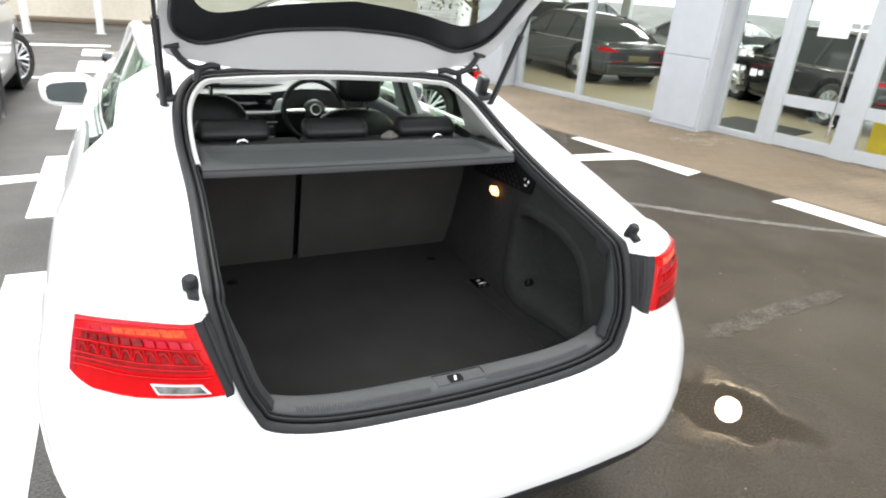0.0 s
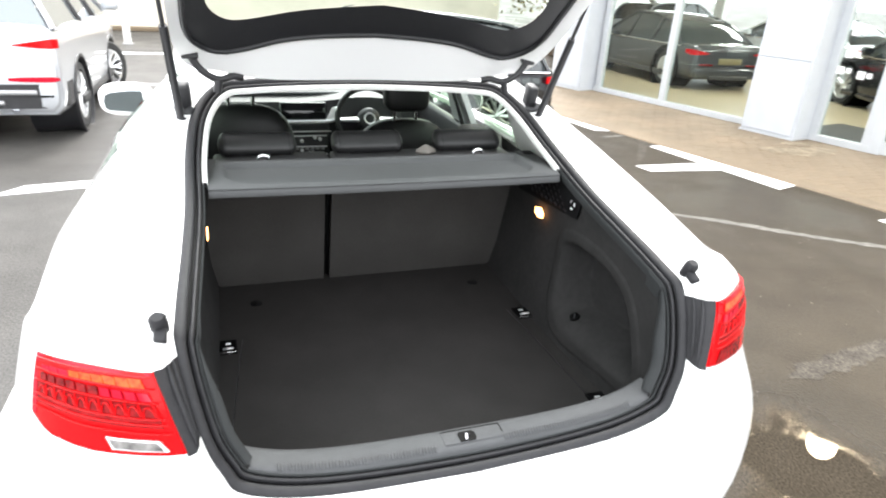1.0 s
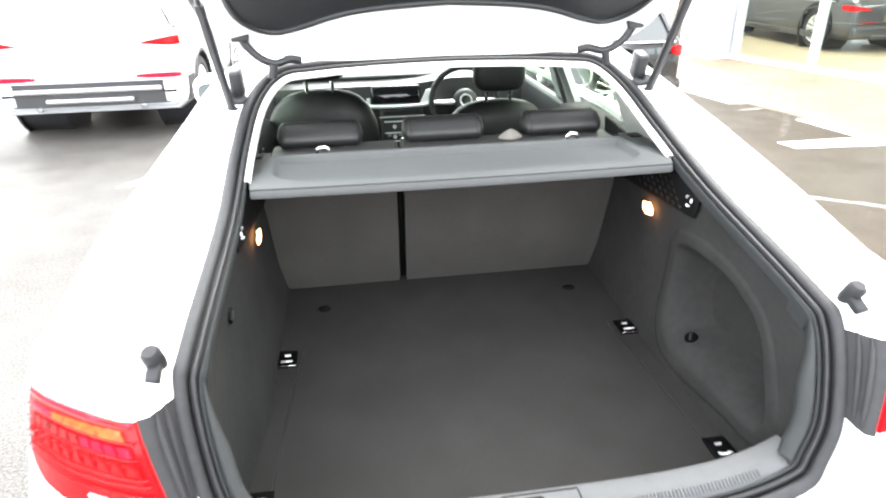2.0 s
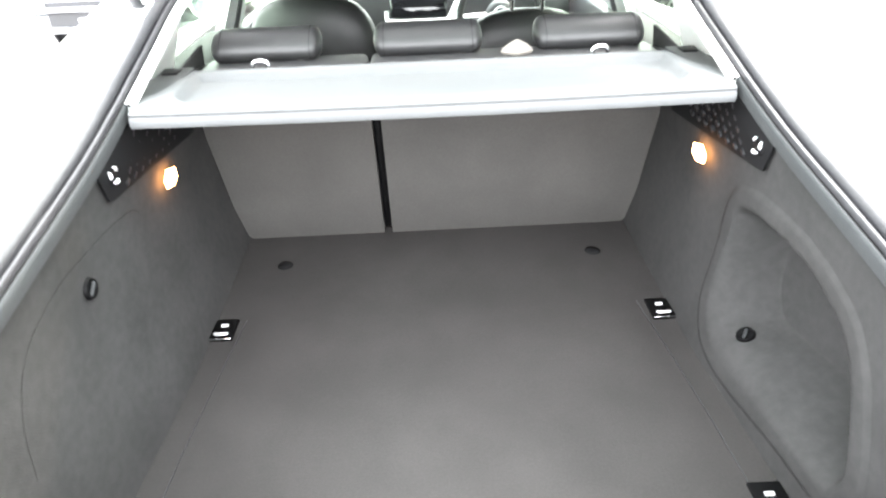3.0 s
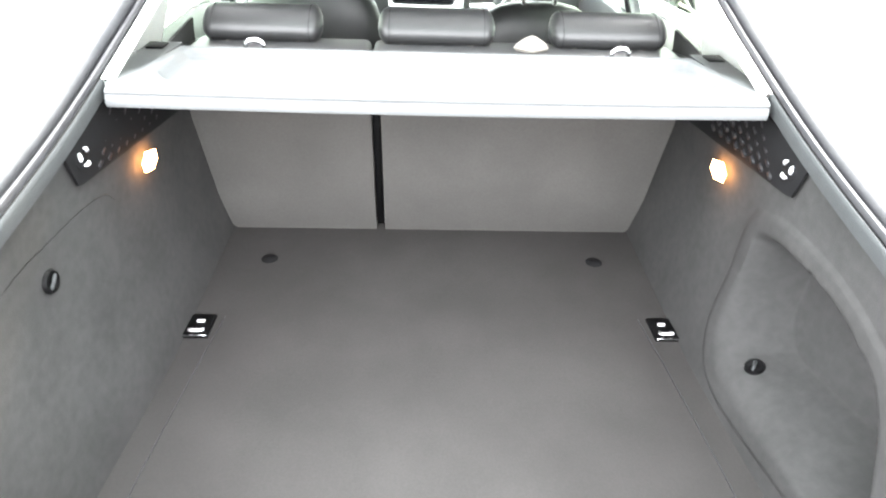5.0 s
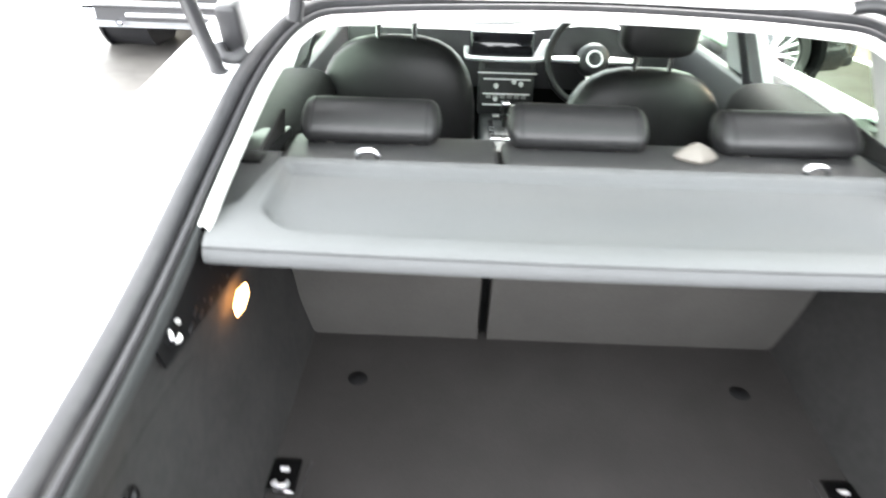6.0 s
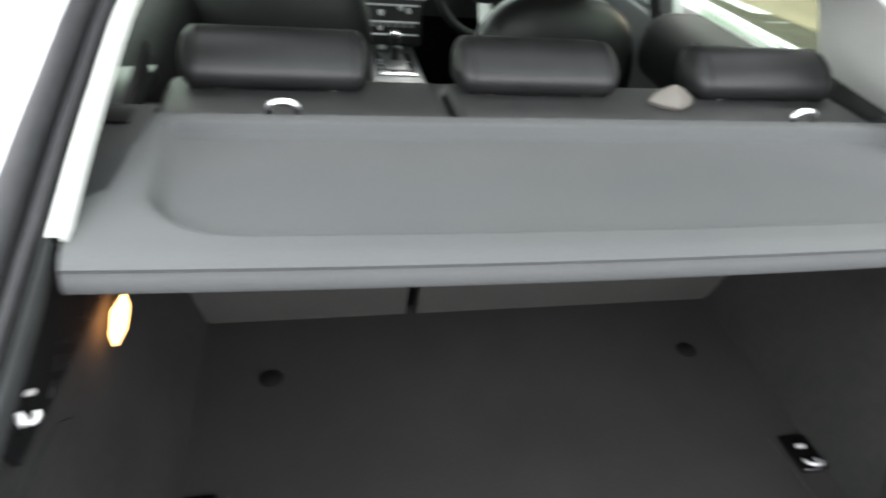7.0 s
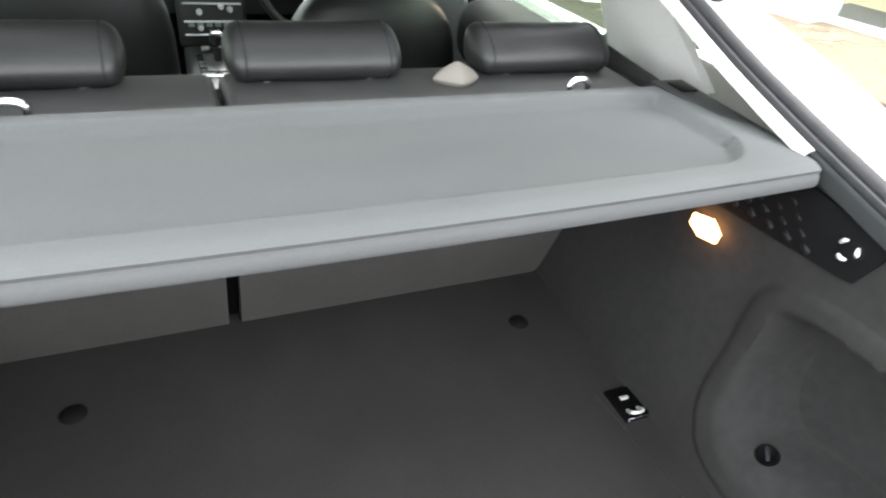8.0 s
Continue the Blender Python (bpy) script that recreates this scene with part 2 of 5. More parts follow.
PAVER = mat("tan_block_paving", (0.150, 0.113, 0.072), 0.7, vary=0.2, scale=60, bump=0.4, stain=0.22, stain_scale=1.3, piece=0.04)
CEMENT = mat("pale_cement_wash", (0.185, 0.150, 0.102), 0.8, vary=0.3, scale=30, stain=0.3, stain_scale=7)
GROUT = mat("sandy_joint", (0.146, 0.110, 0.071), 0.9, vary=0.2, scale=50)
DARK_PANEL = mat("dark_grey_aluminium_panel", (0.14, 0.14, 0.14), 0.45, 0.1, vary=0.05, scale=6)
PANEL = mat("pale_grey_aluminium_panel", (0.42, 0.44, 0.47), 0.45, 0.1, vary=0.03, scale=6)
FRAME = mat("silver_window_frame", (0.45, 0.47, 0.49), 0.4, 0.3, vary=0.03, scale=8)
TILE = mat("tan_showroom_floor", (0.36, 0.295, 0.2), 0.3, vary=0.06, scale=8)
WALL_IN = mat("white_showroom_wall", (0.8, 0.79, 0.76), 0.8, vary=0.03, scale=4)
STONE = mat("beige_rendered_wall", (0.6, 0.55, 0.46), 0.9, vary=0.05, scale=12, bump=0.3, stain=0.12, stain_scale=0.7)
PAPER = mat("white_paper", (0.8, 0.8, 0.78), 0.8, vary=0.03, scale=10)
YELLOW = mat("yellow_plastic", (0.75, 0.5, 0.03), 0.5, vary=0.05, scale=10)
LEAF = mat("autumn_leaf", (0.16, 0.13, 0.03), 0.7, vary=0.3, scale=8, piece=0.4)
BARK = mat("brown_bark", (0.09, 0.065, 0.045), 0.9, vary=0.3, scale=20, bump=0.5)


# ---- building blocks ----
def part(name, bm, material, parent=None, label="", smooth=True, auto=50):
    me = bpy.data.meshes.new(name)
    bmesh.ops.recalc_face_normals(bm, faces=bm.faces)
    bm.to_mesh(me)
    bm.free()
    me.materials.append(material)
    for p in me.polygons:
        p.use_smooth = smooth
    if smooth:
        me.set_sharp_from_angle(angle=radians(auto))
    ob = new(name, me)
    if parent is not None:
        ob.parent = parent
        ob.matrix_parent_inverse = Matrix()
    if label:
        ob["label"] = label
    return ob


def thing(name, label, category, group="", kind=""):
    return tagged(new(name), label, category, group, kind)


def add_box(bm, c, s, bevel=0.0, seg=2, turn=None):
    """Adds a box of size s round c, with rounded edges; turn: a Matrix applied about c."""
    g = bmesh.ops.create_cube(bm, size=1.0)
    vs = g["verts"]
    bmesh.ops.scale(bm, vec=s, verts=vs)
    if bevel:
        es = list({e for v in vs for e in v.link_edges})
        r = bmesh.ops.bevel(bm, geom=es, offset=bevel, segments=seg, affect="EDGES", profile=0.5)
        vs = list({v for f in r["faces"] for v in f.verts} | {v for v in vs if v.is_valid})
    if turn is not None:
        bmesh.ops.transform(bm, matrix=turn, verts=vs)
    bmesh.ops.translate(bm, vec=c, verts=vs)
    return bm


def box(c, s, bevel=0.0, seg=2, turn=None):
    return add_box(bmesh.new(), c, s, bevel, seg, turn)


def catmull(pts, steps, closed=False):
    """A smooth line through the points."""
    p = np.array(pts, float)
    n = len(p)
    out = []
    spans = n if closed else n - 1
    for i in range(spans):
        a = p[(i - 1) % n] if closed or i else 2 * p[0] - p[1]
        b, c = p[i], p[(i + 1) % n]
        d = p[(i + 2) % n] if closed or i + 2 < n else 2 * p[-1] - p[-2]
        for k in range(steps):
            t = k / steps
            out.append(0.5 * (2 * b + (c - a) * t + (2 * a - 5 * b + 4 * c - d) * t * t + (3 * b - a - 3 * c + d) * t ** 3))
    if not closed:
        out.append(p[-1])
    return np.array(out)


def grid(rows, close_u=False, close_v=False):
    """A sheet through rows of points."""
    bm = bmesh.new()
    vs = [[bm.verts.new(tuple(q)) for q in r] for r in rows]
    nu, nv = len(vs), len(vs[0])
    for i in range(nu if close_u else nu - 1):
        for j in range(nv if close_v else nv - 1):
            q = [vs[i][j], vs[(i + 1) % nu][j], vs[(i + 1) % nu][(j + 1) % nv], vs[i][(j + 1) % nv]]
            q = list(dict.fromkeys(q))
            if len(q) > 2:
                bm.faces.new(q)
    return bm


def thicken(bm, t):
    """Gives a sheet a thickness."""
    bmesh.ops.recalc_face_normals(bm, faces=bm.faces)
    bmesh.ops.solidify(bm, geom=list(bm.faces), thickness=t)
    return bm


def tube(path, r, seg=8, closed=False, squash=1.0, cap=True):
    """A rod of radius r (or radii) along a path."""
    p = np.array(path, float)
    n = len(p)
    radii = r if hasattr(r, "__len__") else [r] * n
    rows = []
    up = Vector((0, 0, 1))
    for i in range(n):
        a, b = p[(i - 1) % n] if closed or i else p[i], p[(i + 1) % n] if closed or i + 1 < n else p[i]
        d = Vector(b - a).normalized()
        side = d.cross(up)
        side = side.normalized() if side.length > 0.05 else d.cross(Vector((1, 0, 0))).normalized()
        top = side.cross(d).normalized()
        rows.append([Vector(p[i]) + radii[i] * (math.cos(k * 2 * math.pi / seg) * side + squash * math.sin(k * 2 * math.pi / seg) * top) for k in range(seg)])
    bm = grid(rows, closed, True)
    if cap and not closed:
        bm.verts.ensure_lookup_table()
        bm.faces.new([bm.verts[k] for k in range(seg)])
        bm.faces.new([bm.verts[(n - 1) * seg + k] for k in range(seg)])
    return bm


def lathe(profile, seg=24, axis="x"):
    """Turns a profile of (radius, along) round an axis."""
    rows = []
    for k in range(seg):
        a = 2 * math.pi * k / seg
        row = []
        for r, h in profile:
            u, v = r * math.cos(a), r * math.sin(a)
            row.append((h, u, v) if axis == "x" else (u, h, v) if axis == "y" else (u, v, h))
        rows.append(row)
    return grid(rows, True)


def prism(outline, depth, way):
    """A flat outline (3D points) given a depth along a direction."""
    bm = bmesh.new()
    vs = [bm.verts.new(tuple(q)) for q in outline]
    f = bm.faces.new(vs)
    r = bmesh.ops.extrude_face_region(bm, geom=[f])
    bmesh.ops.translate(bm, vec=Vector(way) * depth, verts=[v for v in r["geom"] if isinstance(v, bmesh.types.BMVert)])
    return bm


def mirrored(pts):
    return [(-x, y, z) for x, y, z in pts]


def rim(name, radius, width, parent, spokes, at, out, material=ALLOY):
    """A tyre, and a rim with spokes on it; out: +1 or -1, the way the wheel faces along x."""
    def moved(bm):
        bmesh.ops.scale(bm, vec=(out, 1, 1), verts=bm.verts)
        bmesh.ops.translate(bm, vec=at, verts=bm.verts)
        return bm
    w, R = width / 2, radius
    tyre = part("tyre", moved(lathe([(R * 0.70, w * 0.75), (R * 0.74, w), (R * 0.93, w), (R, w * 0.72), (R, -w * 0.72), (R * 0.9, -w), (R * 0.6, -w)], 36)), TYRE, parent)
    bm = lathe([(R * 0.70, w * 0.8), (R * 0.69, w * 0.92), (R * 0.65, w * 0.85), (R * 0.62, w * 0.3), (R * 0.6, -w * 0.8)], 36)
    part("rim_barrel", moved(bm), material, parent)
    for k in range(spokes):
        a = 2 * math.pi * k / spokes
        bm = bmesh.new()
        for da in (-0.11, 0.11):
            c, s = math.cos(a + da * 0.5), math.sin(a + da * 0.5)
            c2, s2 = math.cos(a + da * 1.25), math.sin(a + da * 1.25)
            bm2 = tube([(w * 0.72, R * 0.1 * c, R * 0.1 * s), (w * 0.74, R * 0.35 * c, R * 0.35 * s), (w * 0.8, R * 0.66 * c2, R * 0.66 * s2)], [R * 0.05, R * 0.042, R * 0.05], 6)
            me = bpy.data.meshes.new("spoke")
            bm2.to_mesh(me)
            bm2.free()
            bm.from_mesh(me)
            bpy.data.meshes.remove(me)
        part("spoke", moved(bm), material, parent)
    part("hub", moved(lathe([(0.001, w * 0.86), (R * 0.1, w * 0.84), (R * 0.15, w * 0.7), (R * 0.15, w * 0.3)], 16)), material, parent)
    part("brake_disc", moved(lathe([(0.02, w * 0.1), (R * 0.55, w * 0.1), (R * 0.56, -w * 0.1)], 24)), DARK, parent)
    return tyre


# ---- ground and surroundings ----
GRIT = mat("pale_grit", (0.22, 0.2, 0.17), 0.7, vary=0.4, scale=30)


def sheet(name, x0, x1, y0, y1, z, material, nx=1, ny=1):
    return grid([[(x0 + (x1 - x0) * i / nx, y0 + (y1 - y0) * j / ny, z) for j in range(ny + 1)] for i in range(nx + 1)])


ground = tagged(part("ground", sheet("ground", -400, 400, -400, 400, 0.0, ASPHALT), ASPHALT, smooth=False), "wet dark grey asphalt yard with puddles", "ground", kind="structure")


def stripe(name, pts, material, label, thick=0.004):
    """A painted road marking: a thin slab with the given corners."""
    ob = part(name, prism([(x, y, 0.0) for x, y in pts], thick, (0, 0, 1)), material, smooth=False)
    return tagged(ob, label, "road marking", "road markings", "structure")


WORD = "white painted line on wet asphalt"
for y0, y1 in ((-0.9, 2.4), (3.3, 4.85), (5.9, 7.3)):
    stripe("parking_line", [(-1.36, y0), (-1.09, y0), (-1.09, y1), (-1.36, y1)], LINE, WORD)
stripe("parking_line", [(-2.15, 3.99), (-1.37, 4.15), (-1.37, 4.33), (-1.98, 4.22)], LINE, WORD)
stripe("parking_line", [(-6.0, 12.7), (-0.9, 13.0), (-0.9, 13.25), (-6.0, 12.95)], LINE, WORD)
stripe("parking_line", [(-3.4, 9.0), (-1.3, 9.1), (-1.3, 9.25), (-3.4, 9.15)], LINE, WORD)
for y0, y1 in ((7.6, 8.7), (9.7, 10.9), (11.6, 12.5)):
    stripe("parking_line", [(-1.35, y0), (-1.0, y0), (-1.0, y1), (-1.35, y1)], LINE, WORD)
# dashes along the pavement
for quad in (((3.78, 7.3), (4.0, 7.35), (4.24, 5.68), (4.02, 5.72)), ((4.25, 4.86), (4.56, 4.92), (4.85, 3.27), (4.51, 3.17)), ((4.69, 2.29), (4.98, 2.31), (5.30, .65), (5.02, .6)), ((5.12, -.5), (5.4, -.48), (5.75, -2.2), (5.47, -2.22))):
    stripe("pavement_dash", quad, LINE, "white painted dash beside the pavement")
stripe("pavement_stub", [(3.54, 4.12), (4.38, 4.12), (4.44, 3.84), (3.58, 3.91)], LINE, "short white painted stub joining a dash", .0035)


def ragged(name, line, width, material, label, seed, z=0.0015):
    """A worn streak with uneven edges along a line on the ground."""
    rnd = random.Random(seed)
    mid = catmull([(x, y, 0) for x, y in line], 10)
    near, far = [], []
    for k in range(len(mid)):
        d = Vector(mid[min(k + 1, len(mid) - 1)] - mid[max(k - 1, 0)]).normalized()
        n = Vector((-d.y, d.x, 0))
        ends = min(1.0, min(k, len(mid) - 1 - k) / 3 + .15)
        near.append(Vector(mid[k]) + n * width * ends * rnd.uniform(.25, .6))
        far.append(Vector(mid[k]) - n * width * ends * rnd.uniform(.25, .6))
    rows = [[(a.x, a.y, z), (b.x, b.y, z)] for a, b in zip(near, far)]
    tagged(part(name, thicken(grid(rows), .001), material, smooth=False), label, "road marking", "worn road markings", "structure")


FADED = "faded worn white line on wet asphalt"
ragged("worn_line", [(2.3, 3.28), (2.68, 2.95), (3.28, 2.5), (3.76, 2.1), (4.24, 1.76), (5.0, 1.25)], .09, WORN, FADED, 1)
ragged("worn_line", [(3.9, 5.38), (4.25, 5.42), (4.6, 5.45)], .07, WORN, FADED, 2)
ragged("worn_line", [(3.7, 4.28), (4.1, 4.8), (4.5, 5.33)], .1, STREAK, FADED, 3)
ragged("worn_streak", [(2.0, .62), (2.44, .68), (2.84, .716), (3.45, .743)], .14, STREAK, "rough drier streak on wet asphalt", 4)

rnd = random.Random(21)
verts, faces = [], []
for _ in range(160):
    x, y, r = rnd.uniform(1.15, 4.4), rnd.uniform(-1.2, 3.2), rnd.uniform(.0015, .005)
    k, turn = len(verts), rnd.uniform(0, 1.5)
    for a in range(4):
        verts.append((x + r * 1.3 * math.cos(turn + a * 1.57), y + r * math.sin(turn + a * 1.57), 0.0))
    verts.append((x, y, r * .9))
    faces += [(k + a, k + (a + 1) % 4, k + 4) for a in range(4)]
gm = bpy.data.meshes.new("loose_grit")
gm.from_pydata(verts, [], faces)
gm.materials.append(GRIT)
tagged(new("loose_grit", gm), "pale loose grit scattered on wet asphalt", kind="stuff")

# ---- paved walkway ----
PX0, PX1, PY0, PY1 = 4.62, 8.2, -3.0, 14.0


def edge_x(y):
    """The walkway's kerbless edge, which runs slightly askew."""
    return 4.28 + (5.5 - y) * 0.235


bed = grid([[(edge_x(y) if u == 0 else 5.70 + (9.65 - y) * .25, y, 0.0112) for u in (0, 1)] for y in (PY0, 1, 5, 9, PY1)])
walkway = tagged(part("pavement", thicken(bed, 0.02), GROUT, smooth=False), "tan block-paved walkway in front of the showroom", "pavement", kind="structure")

edging = grid([[(edge_x(y) + u, y, z) for u, z in ((-.02, 0.0), (-.01, .013), (.22, .013), (.22, 0.0))] for y in np.linspace(PY0, PY1, 18)])
tagged(part("pavement_edging", edging, PAVER, smooth=False), "straight tan edging course of the walkway", "pavement", kind="structure")

# ---- showroom ----
FO, FU = Vector((5.68, 9.65, 0)), Vector((0.2425, -0.970, 0)).normalized()
FN = Vector((-0.970, -0.2425, 0)).normalized()


def fac(s, out, z):
    """A place on the showroom's front: metres along it, out from it, and up."""
    return FO + FU * s + FN * out + Vector((0, 0, z))


def fbox(s0, s1, o0, o1, z0, z1, bevel=0.0):
    turn = Matrix((FU, -FN, Vector((0, 0, 1)))).transposed().to_4x4()
    c = fac((s0 + s1) / 2, (o0 + o1) / 2, (z0 + z1) / 2)
    return box(c, (s1 - s0, abs(o1 - o0), z1 - z0), bevel, 2, turn)


def setting(name, bm, material, label, category, smooth=False):
    return tagged(part(name, bm, material, smooth=smooth), label, category, kind="structure")


def column(s0, s1, o1):
    col = thing("cladding_column", "pale grey panelled column on the showroom front", "column", "showroom columns", "structure")
    part("core", fbox(s0, s1, -0.15, o1, 0.03, 3.0, 0.012), PANEL, col, smooth=False)
    part("plinth", fbox(s0 - 0.012, s1 + 0.012, -0.15, o1 + 0.012, 0.0, 0.035), FRAME, col, smooth=False)
    for z0, z1 in ((0.06, 0.98), (1.0, 2.3), (2.32, 2.95)):
        part("panel", fbox(s0 + 0.03, s1 - 0.03, o1, o1 + 0.012, z0, z1, 0.004), PANEL, col, smooth=False)


column(4.05, 4.80, 0.40)
column(0.1, 0.86, 0.40)
column(9.2, 9.95, 0.42)
front = setting("wall_front", fbox(0.08, 16, -0.3, 0.3, 2.6, 6.6), PANEL, "pale grey panelled wall over the showroom windows", "wall")
for i in range(11):
    for z0, z1 in ((2.63, 3.5), (3.53, 5.0), (5.03, 6.55)):
        part("panel", fbox(0.11 + i * 1.44, 1.52 + i * 1.44, 0.3, 0.312, z0, z1, 0.003), PANEL if z1 < 4 else DARK_PANEL, front, smooth=False)
flood = thing("floodlight", "round lit floodlight over the showroom door", "floodlight")
q = Vector((6.80, 3.40, 3.78))
turn = Matrix((FU, -FN, Vector((0, 0, 1)))).transposed().to_4x4()
for name, prof, m_ in (("housing", [(.05, .16), (.14, .14), (.19, .0), (.215, -.06), (.19, -.07)], DARK), ("lens", [(.001, -.055), (.09, -.055), (.185, -.05)], FLOOD)):
    bm = lathe(prof, 28, "y")
    bmesh.ops.transform(bm, matrix=Matrix.Translation(q) @ turn @ pose(0, 0, 0, 25), verts=bm.verts)
    part(name, bm, m_, flood)
part("bracket", tube([q + FN * -.02, q + FN * -.2], .04, 8), DARK, flood)
far_wall = setting("wall_back", fbox(-11.2, 16, -9.2, -9.0, 0, 0.5), WALL_IN, "white showroom back wall with a glazed upper part", "wall")
part("window_head", fbox(-11.2, 16, -9.2, -9.0, 2.6, 3.0), WALL_IN, far_wall, smooth=False)
for k in range(11):
    part("window_post", fbox(-11.2 + k * 2.6, -10.9 + k * 2.6, -9.2, -9.0, 0.5, 2.6), WALL_IN, far_wall, smooth=False)


def slab(z0, z1, out):
    """A slab over the showroom's whole plan, whose end wall runs askew."""
    plan = [fac(0.25, out, z0), fac(16, out, z0), fac(16, -9.0, z0), fac(-10.8, -9.0, z0)]
    return prism(plan, z1 - z0, (0, 0, 1))


setting("floor", slab(-0.02, 0.02, -0.06), TILE, "glossy tan tiled showroom floor", "floor")
setting("ceiling", slab(2.9, 3.0, -0.3), WALL_IN, "white showroom ceiling", "ceiling")
ends = [fac(0.1, -0.15, 0), fac(0.25, -0.15, 0), fac(-10.8, -9.0, 0), fac(-11.0, -9.0, 0)]
setting("wall_north", prism(ends, 3.0, (0, 0, 1)), WALL_IN, "white showroom end wall", "wall")


def shop_window(name, s0, s1, posts):
    w = thing(name, "full-height showroom window in a silver frame", "window", "showroom windows", "structure")
    part("window_sill", fbox(s0, s1, -0.06, 0.05, 0.0, 0.09), FRAME, w, smooth=False)
    part("window_head", fbox(s0, s1, -0.05, 0.04, 2.5, 2.6), FRAME, w, smooth=False)
    for p in posts:
        part("mullion", fbox(p - 0.05, p + 0.05, -0.05, 0.045, 0.09, 2.5), FRAME, w, smooth=False)
    ends = sorted(posts)
    for a, b in zip(ends[:-1], ends[1:]):
        pane = part("pane", fbox(a + 0.05, b - 0.05, -0.012, 0.0, 0.09, 2.5), GLASS, w, smooth=False)
        pane.visible_shadow = False
    return w


shop_window("window_1", 0.86, 4.05, (0.95, 2.36, 4.0))
shop_window("window_2", 4.80, 5.55, (4.85, 5.50))
shop_window("window_3", 9.95, 14.0, (10.0, 12.0, 13.95))


def shop_door(name, s0, s1):
    d = thing(name, "closed silver-framed glass showroom door", "door", "showroom doors", "structure")
    part("jamb", fbox(s0, s0 + 0.13, -0.05, 0.04, 0.0, 2.6), FRAME, d, smooth=False)
    part("jamb", fbox(s1 - 0.13, s1, -0.05, 0.04, 0.0, 2.6), FRAME, d, smooth=False)
    part("bottom_rail", fbox(s0 + 0.13, s1 - 0.13, -0.045, 0.03, 0.02, 0.17), FRAME, d, smooth=False)
    part("middle_rail", fbox(s0 + 0.13, s1 - 0.13, -0.045, 0.03, 0.54, 0.68), FRAME, d, smooth=False)
    part("top_rail", fbox(s0 + 0.13, s1 - 0.13, -0.045, 0.03, 2.1, 2.2), FRAME, d, smooth=False)
    part("transom", fbox(s0 + 0.13, s1 - 0.13, -0.045, 0.03, 2.5, 2.6), FRAME, d, smooth=False)
    for z0, z1 in ((0.17, 0.54), (0.68, 2.1), (2.2, 2.5)):
        pane = part("pane", fbox(s0 + 0.13, s1 - 0.13, -0.012, 0.0, z0, z1), GLASS, d, smooth=False)
        pane.visible_shadow = False
    q = fac(s1 - 0.19, 0.09, 0)
    part("pull_handle", tube([(q.x, q.y, z) for z in (0.25, 0.5, 1.0, 1.5, 1.9)], 0.017, 8), CHROME, d, "long steel pull handle")
    for z in (0.4, 1.7):
        a, b = fac(s1 - 0.19, 0.09, z), fac(s1 - 0.19, 0.0, z)
        part("standoff", tube([a, b], 0.01, 6), CHROME, d)


shop_door("door_1", 5.55, 6.53)
shop_door("door_2", 6.53, 7.51)
shop_window("window_5", 7.51, 9.2, (7.56, 9.15))

notice = part("paper_notice", fbox(5.85, 6.2, 0.002, 0.006, 1.42, 1.66), PAPER, smooth=False)
tagged(notice, "white paper notice taped to the glass door", "notice")
for i, (s, z) in enumerate(((4.95, 1.33), (4.95, 1.07), (4.90, 0.87), (5.15, 0.84))):
    st = thing("window_sticker", "pair of small white square stickers on the window glass", "sticker", "window stickers")
    part("square", fbox(s, s + 0.09, 0.002, 0.004, z, z + 0.09), PAPER, st, smooth=False)
    part("square", fbox(s + 0.11, s + 0.17, 0.002, 0.004, z + 0.02, z + 0.08), PAPER, st, smooth=False)

# yellow wet-floor board behind the door
board = thing("floor_sign", "yellow folding floor sign standing inside the door", "sign")
for o, lean in ((-0.35, 8), (-0.6, -8)):
    c = fac(6.85, o, 0.33)
    turn = Matrix((FU, -FN, Vector((0, 0, 1)))).transposed().to_4x4() @ pose(0, 0, 0, lean)
    part("board", box(c, (0.34, 0.02, 0.62), 0.008, 2, turn), YELLOW, board, smooth=False)
mat_strip = part("door_mat", fbox(4.4, 5.6, -1.6, -0.4, 0.02, 0.032), RUBBER, smooth=False)
tagged(mat_strip, "black rubber entrance mat on the showroom floor", "mat")

# showroom light: long ceiling fittings, unseen and added to brighten the room
room_fill_glow = glow("added_ceiling_glow", (1.0, 0.98, 0.92), 6.0)
for s in (0.5, 3.5, 6.5, 9.5):
    for o in (-2.2, -5.5):
        lamp = thing("ceiling_fill_panel", "white rectangular ceiling panel added to light the showroom", "ceiling light", "ceiling lights")
        part("diffuser", fbox(s - 0.6, s + 0.6, o - 0.3, o + 0.3, 2.86, 2.88), room_fill_glow, lamp, smooth=False)
        for a, b, c, d in ((s - 0.64, s - 0.6, o - 0.34, o + 0.34), (s + 0.6, s + 0.64, o - 0.34, o + 0.34), (s - 0.6, s + 0.6, o - 0.34, o - 0.3), (s - 0.6, s + 0.6, o + 0.3, o + 0.34)):
            part("frame", fbox(a, b, c, d, 2.85, 2.9), FRAME, lamp, smooth=False)

# ---- far wall and posts ----
setting("wall_boundary", box((-14, 18.6, 1.6), (44, 0.4, 3.2)), STONE, "beige rendered boundary wall", "wall")
setting("wall_coping", box((-14, 18.6, 3.24), (44.1, 0.5, 0.09)), STONE, "stone coping on the boundary wall", "wall")
setting("verge", box((-14, 18.2, 0.05), (44, 0.4, 0.1), 0.02), GROUT, "dark kerb strip along the wall", "kerb")


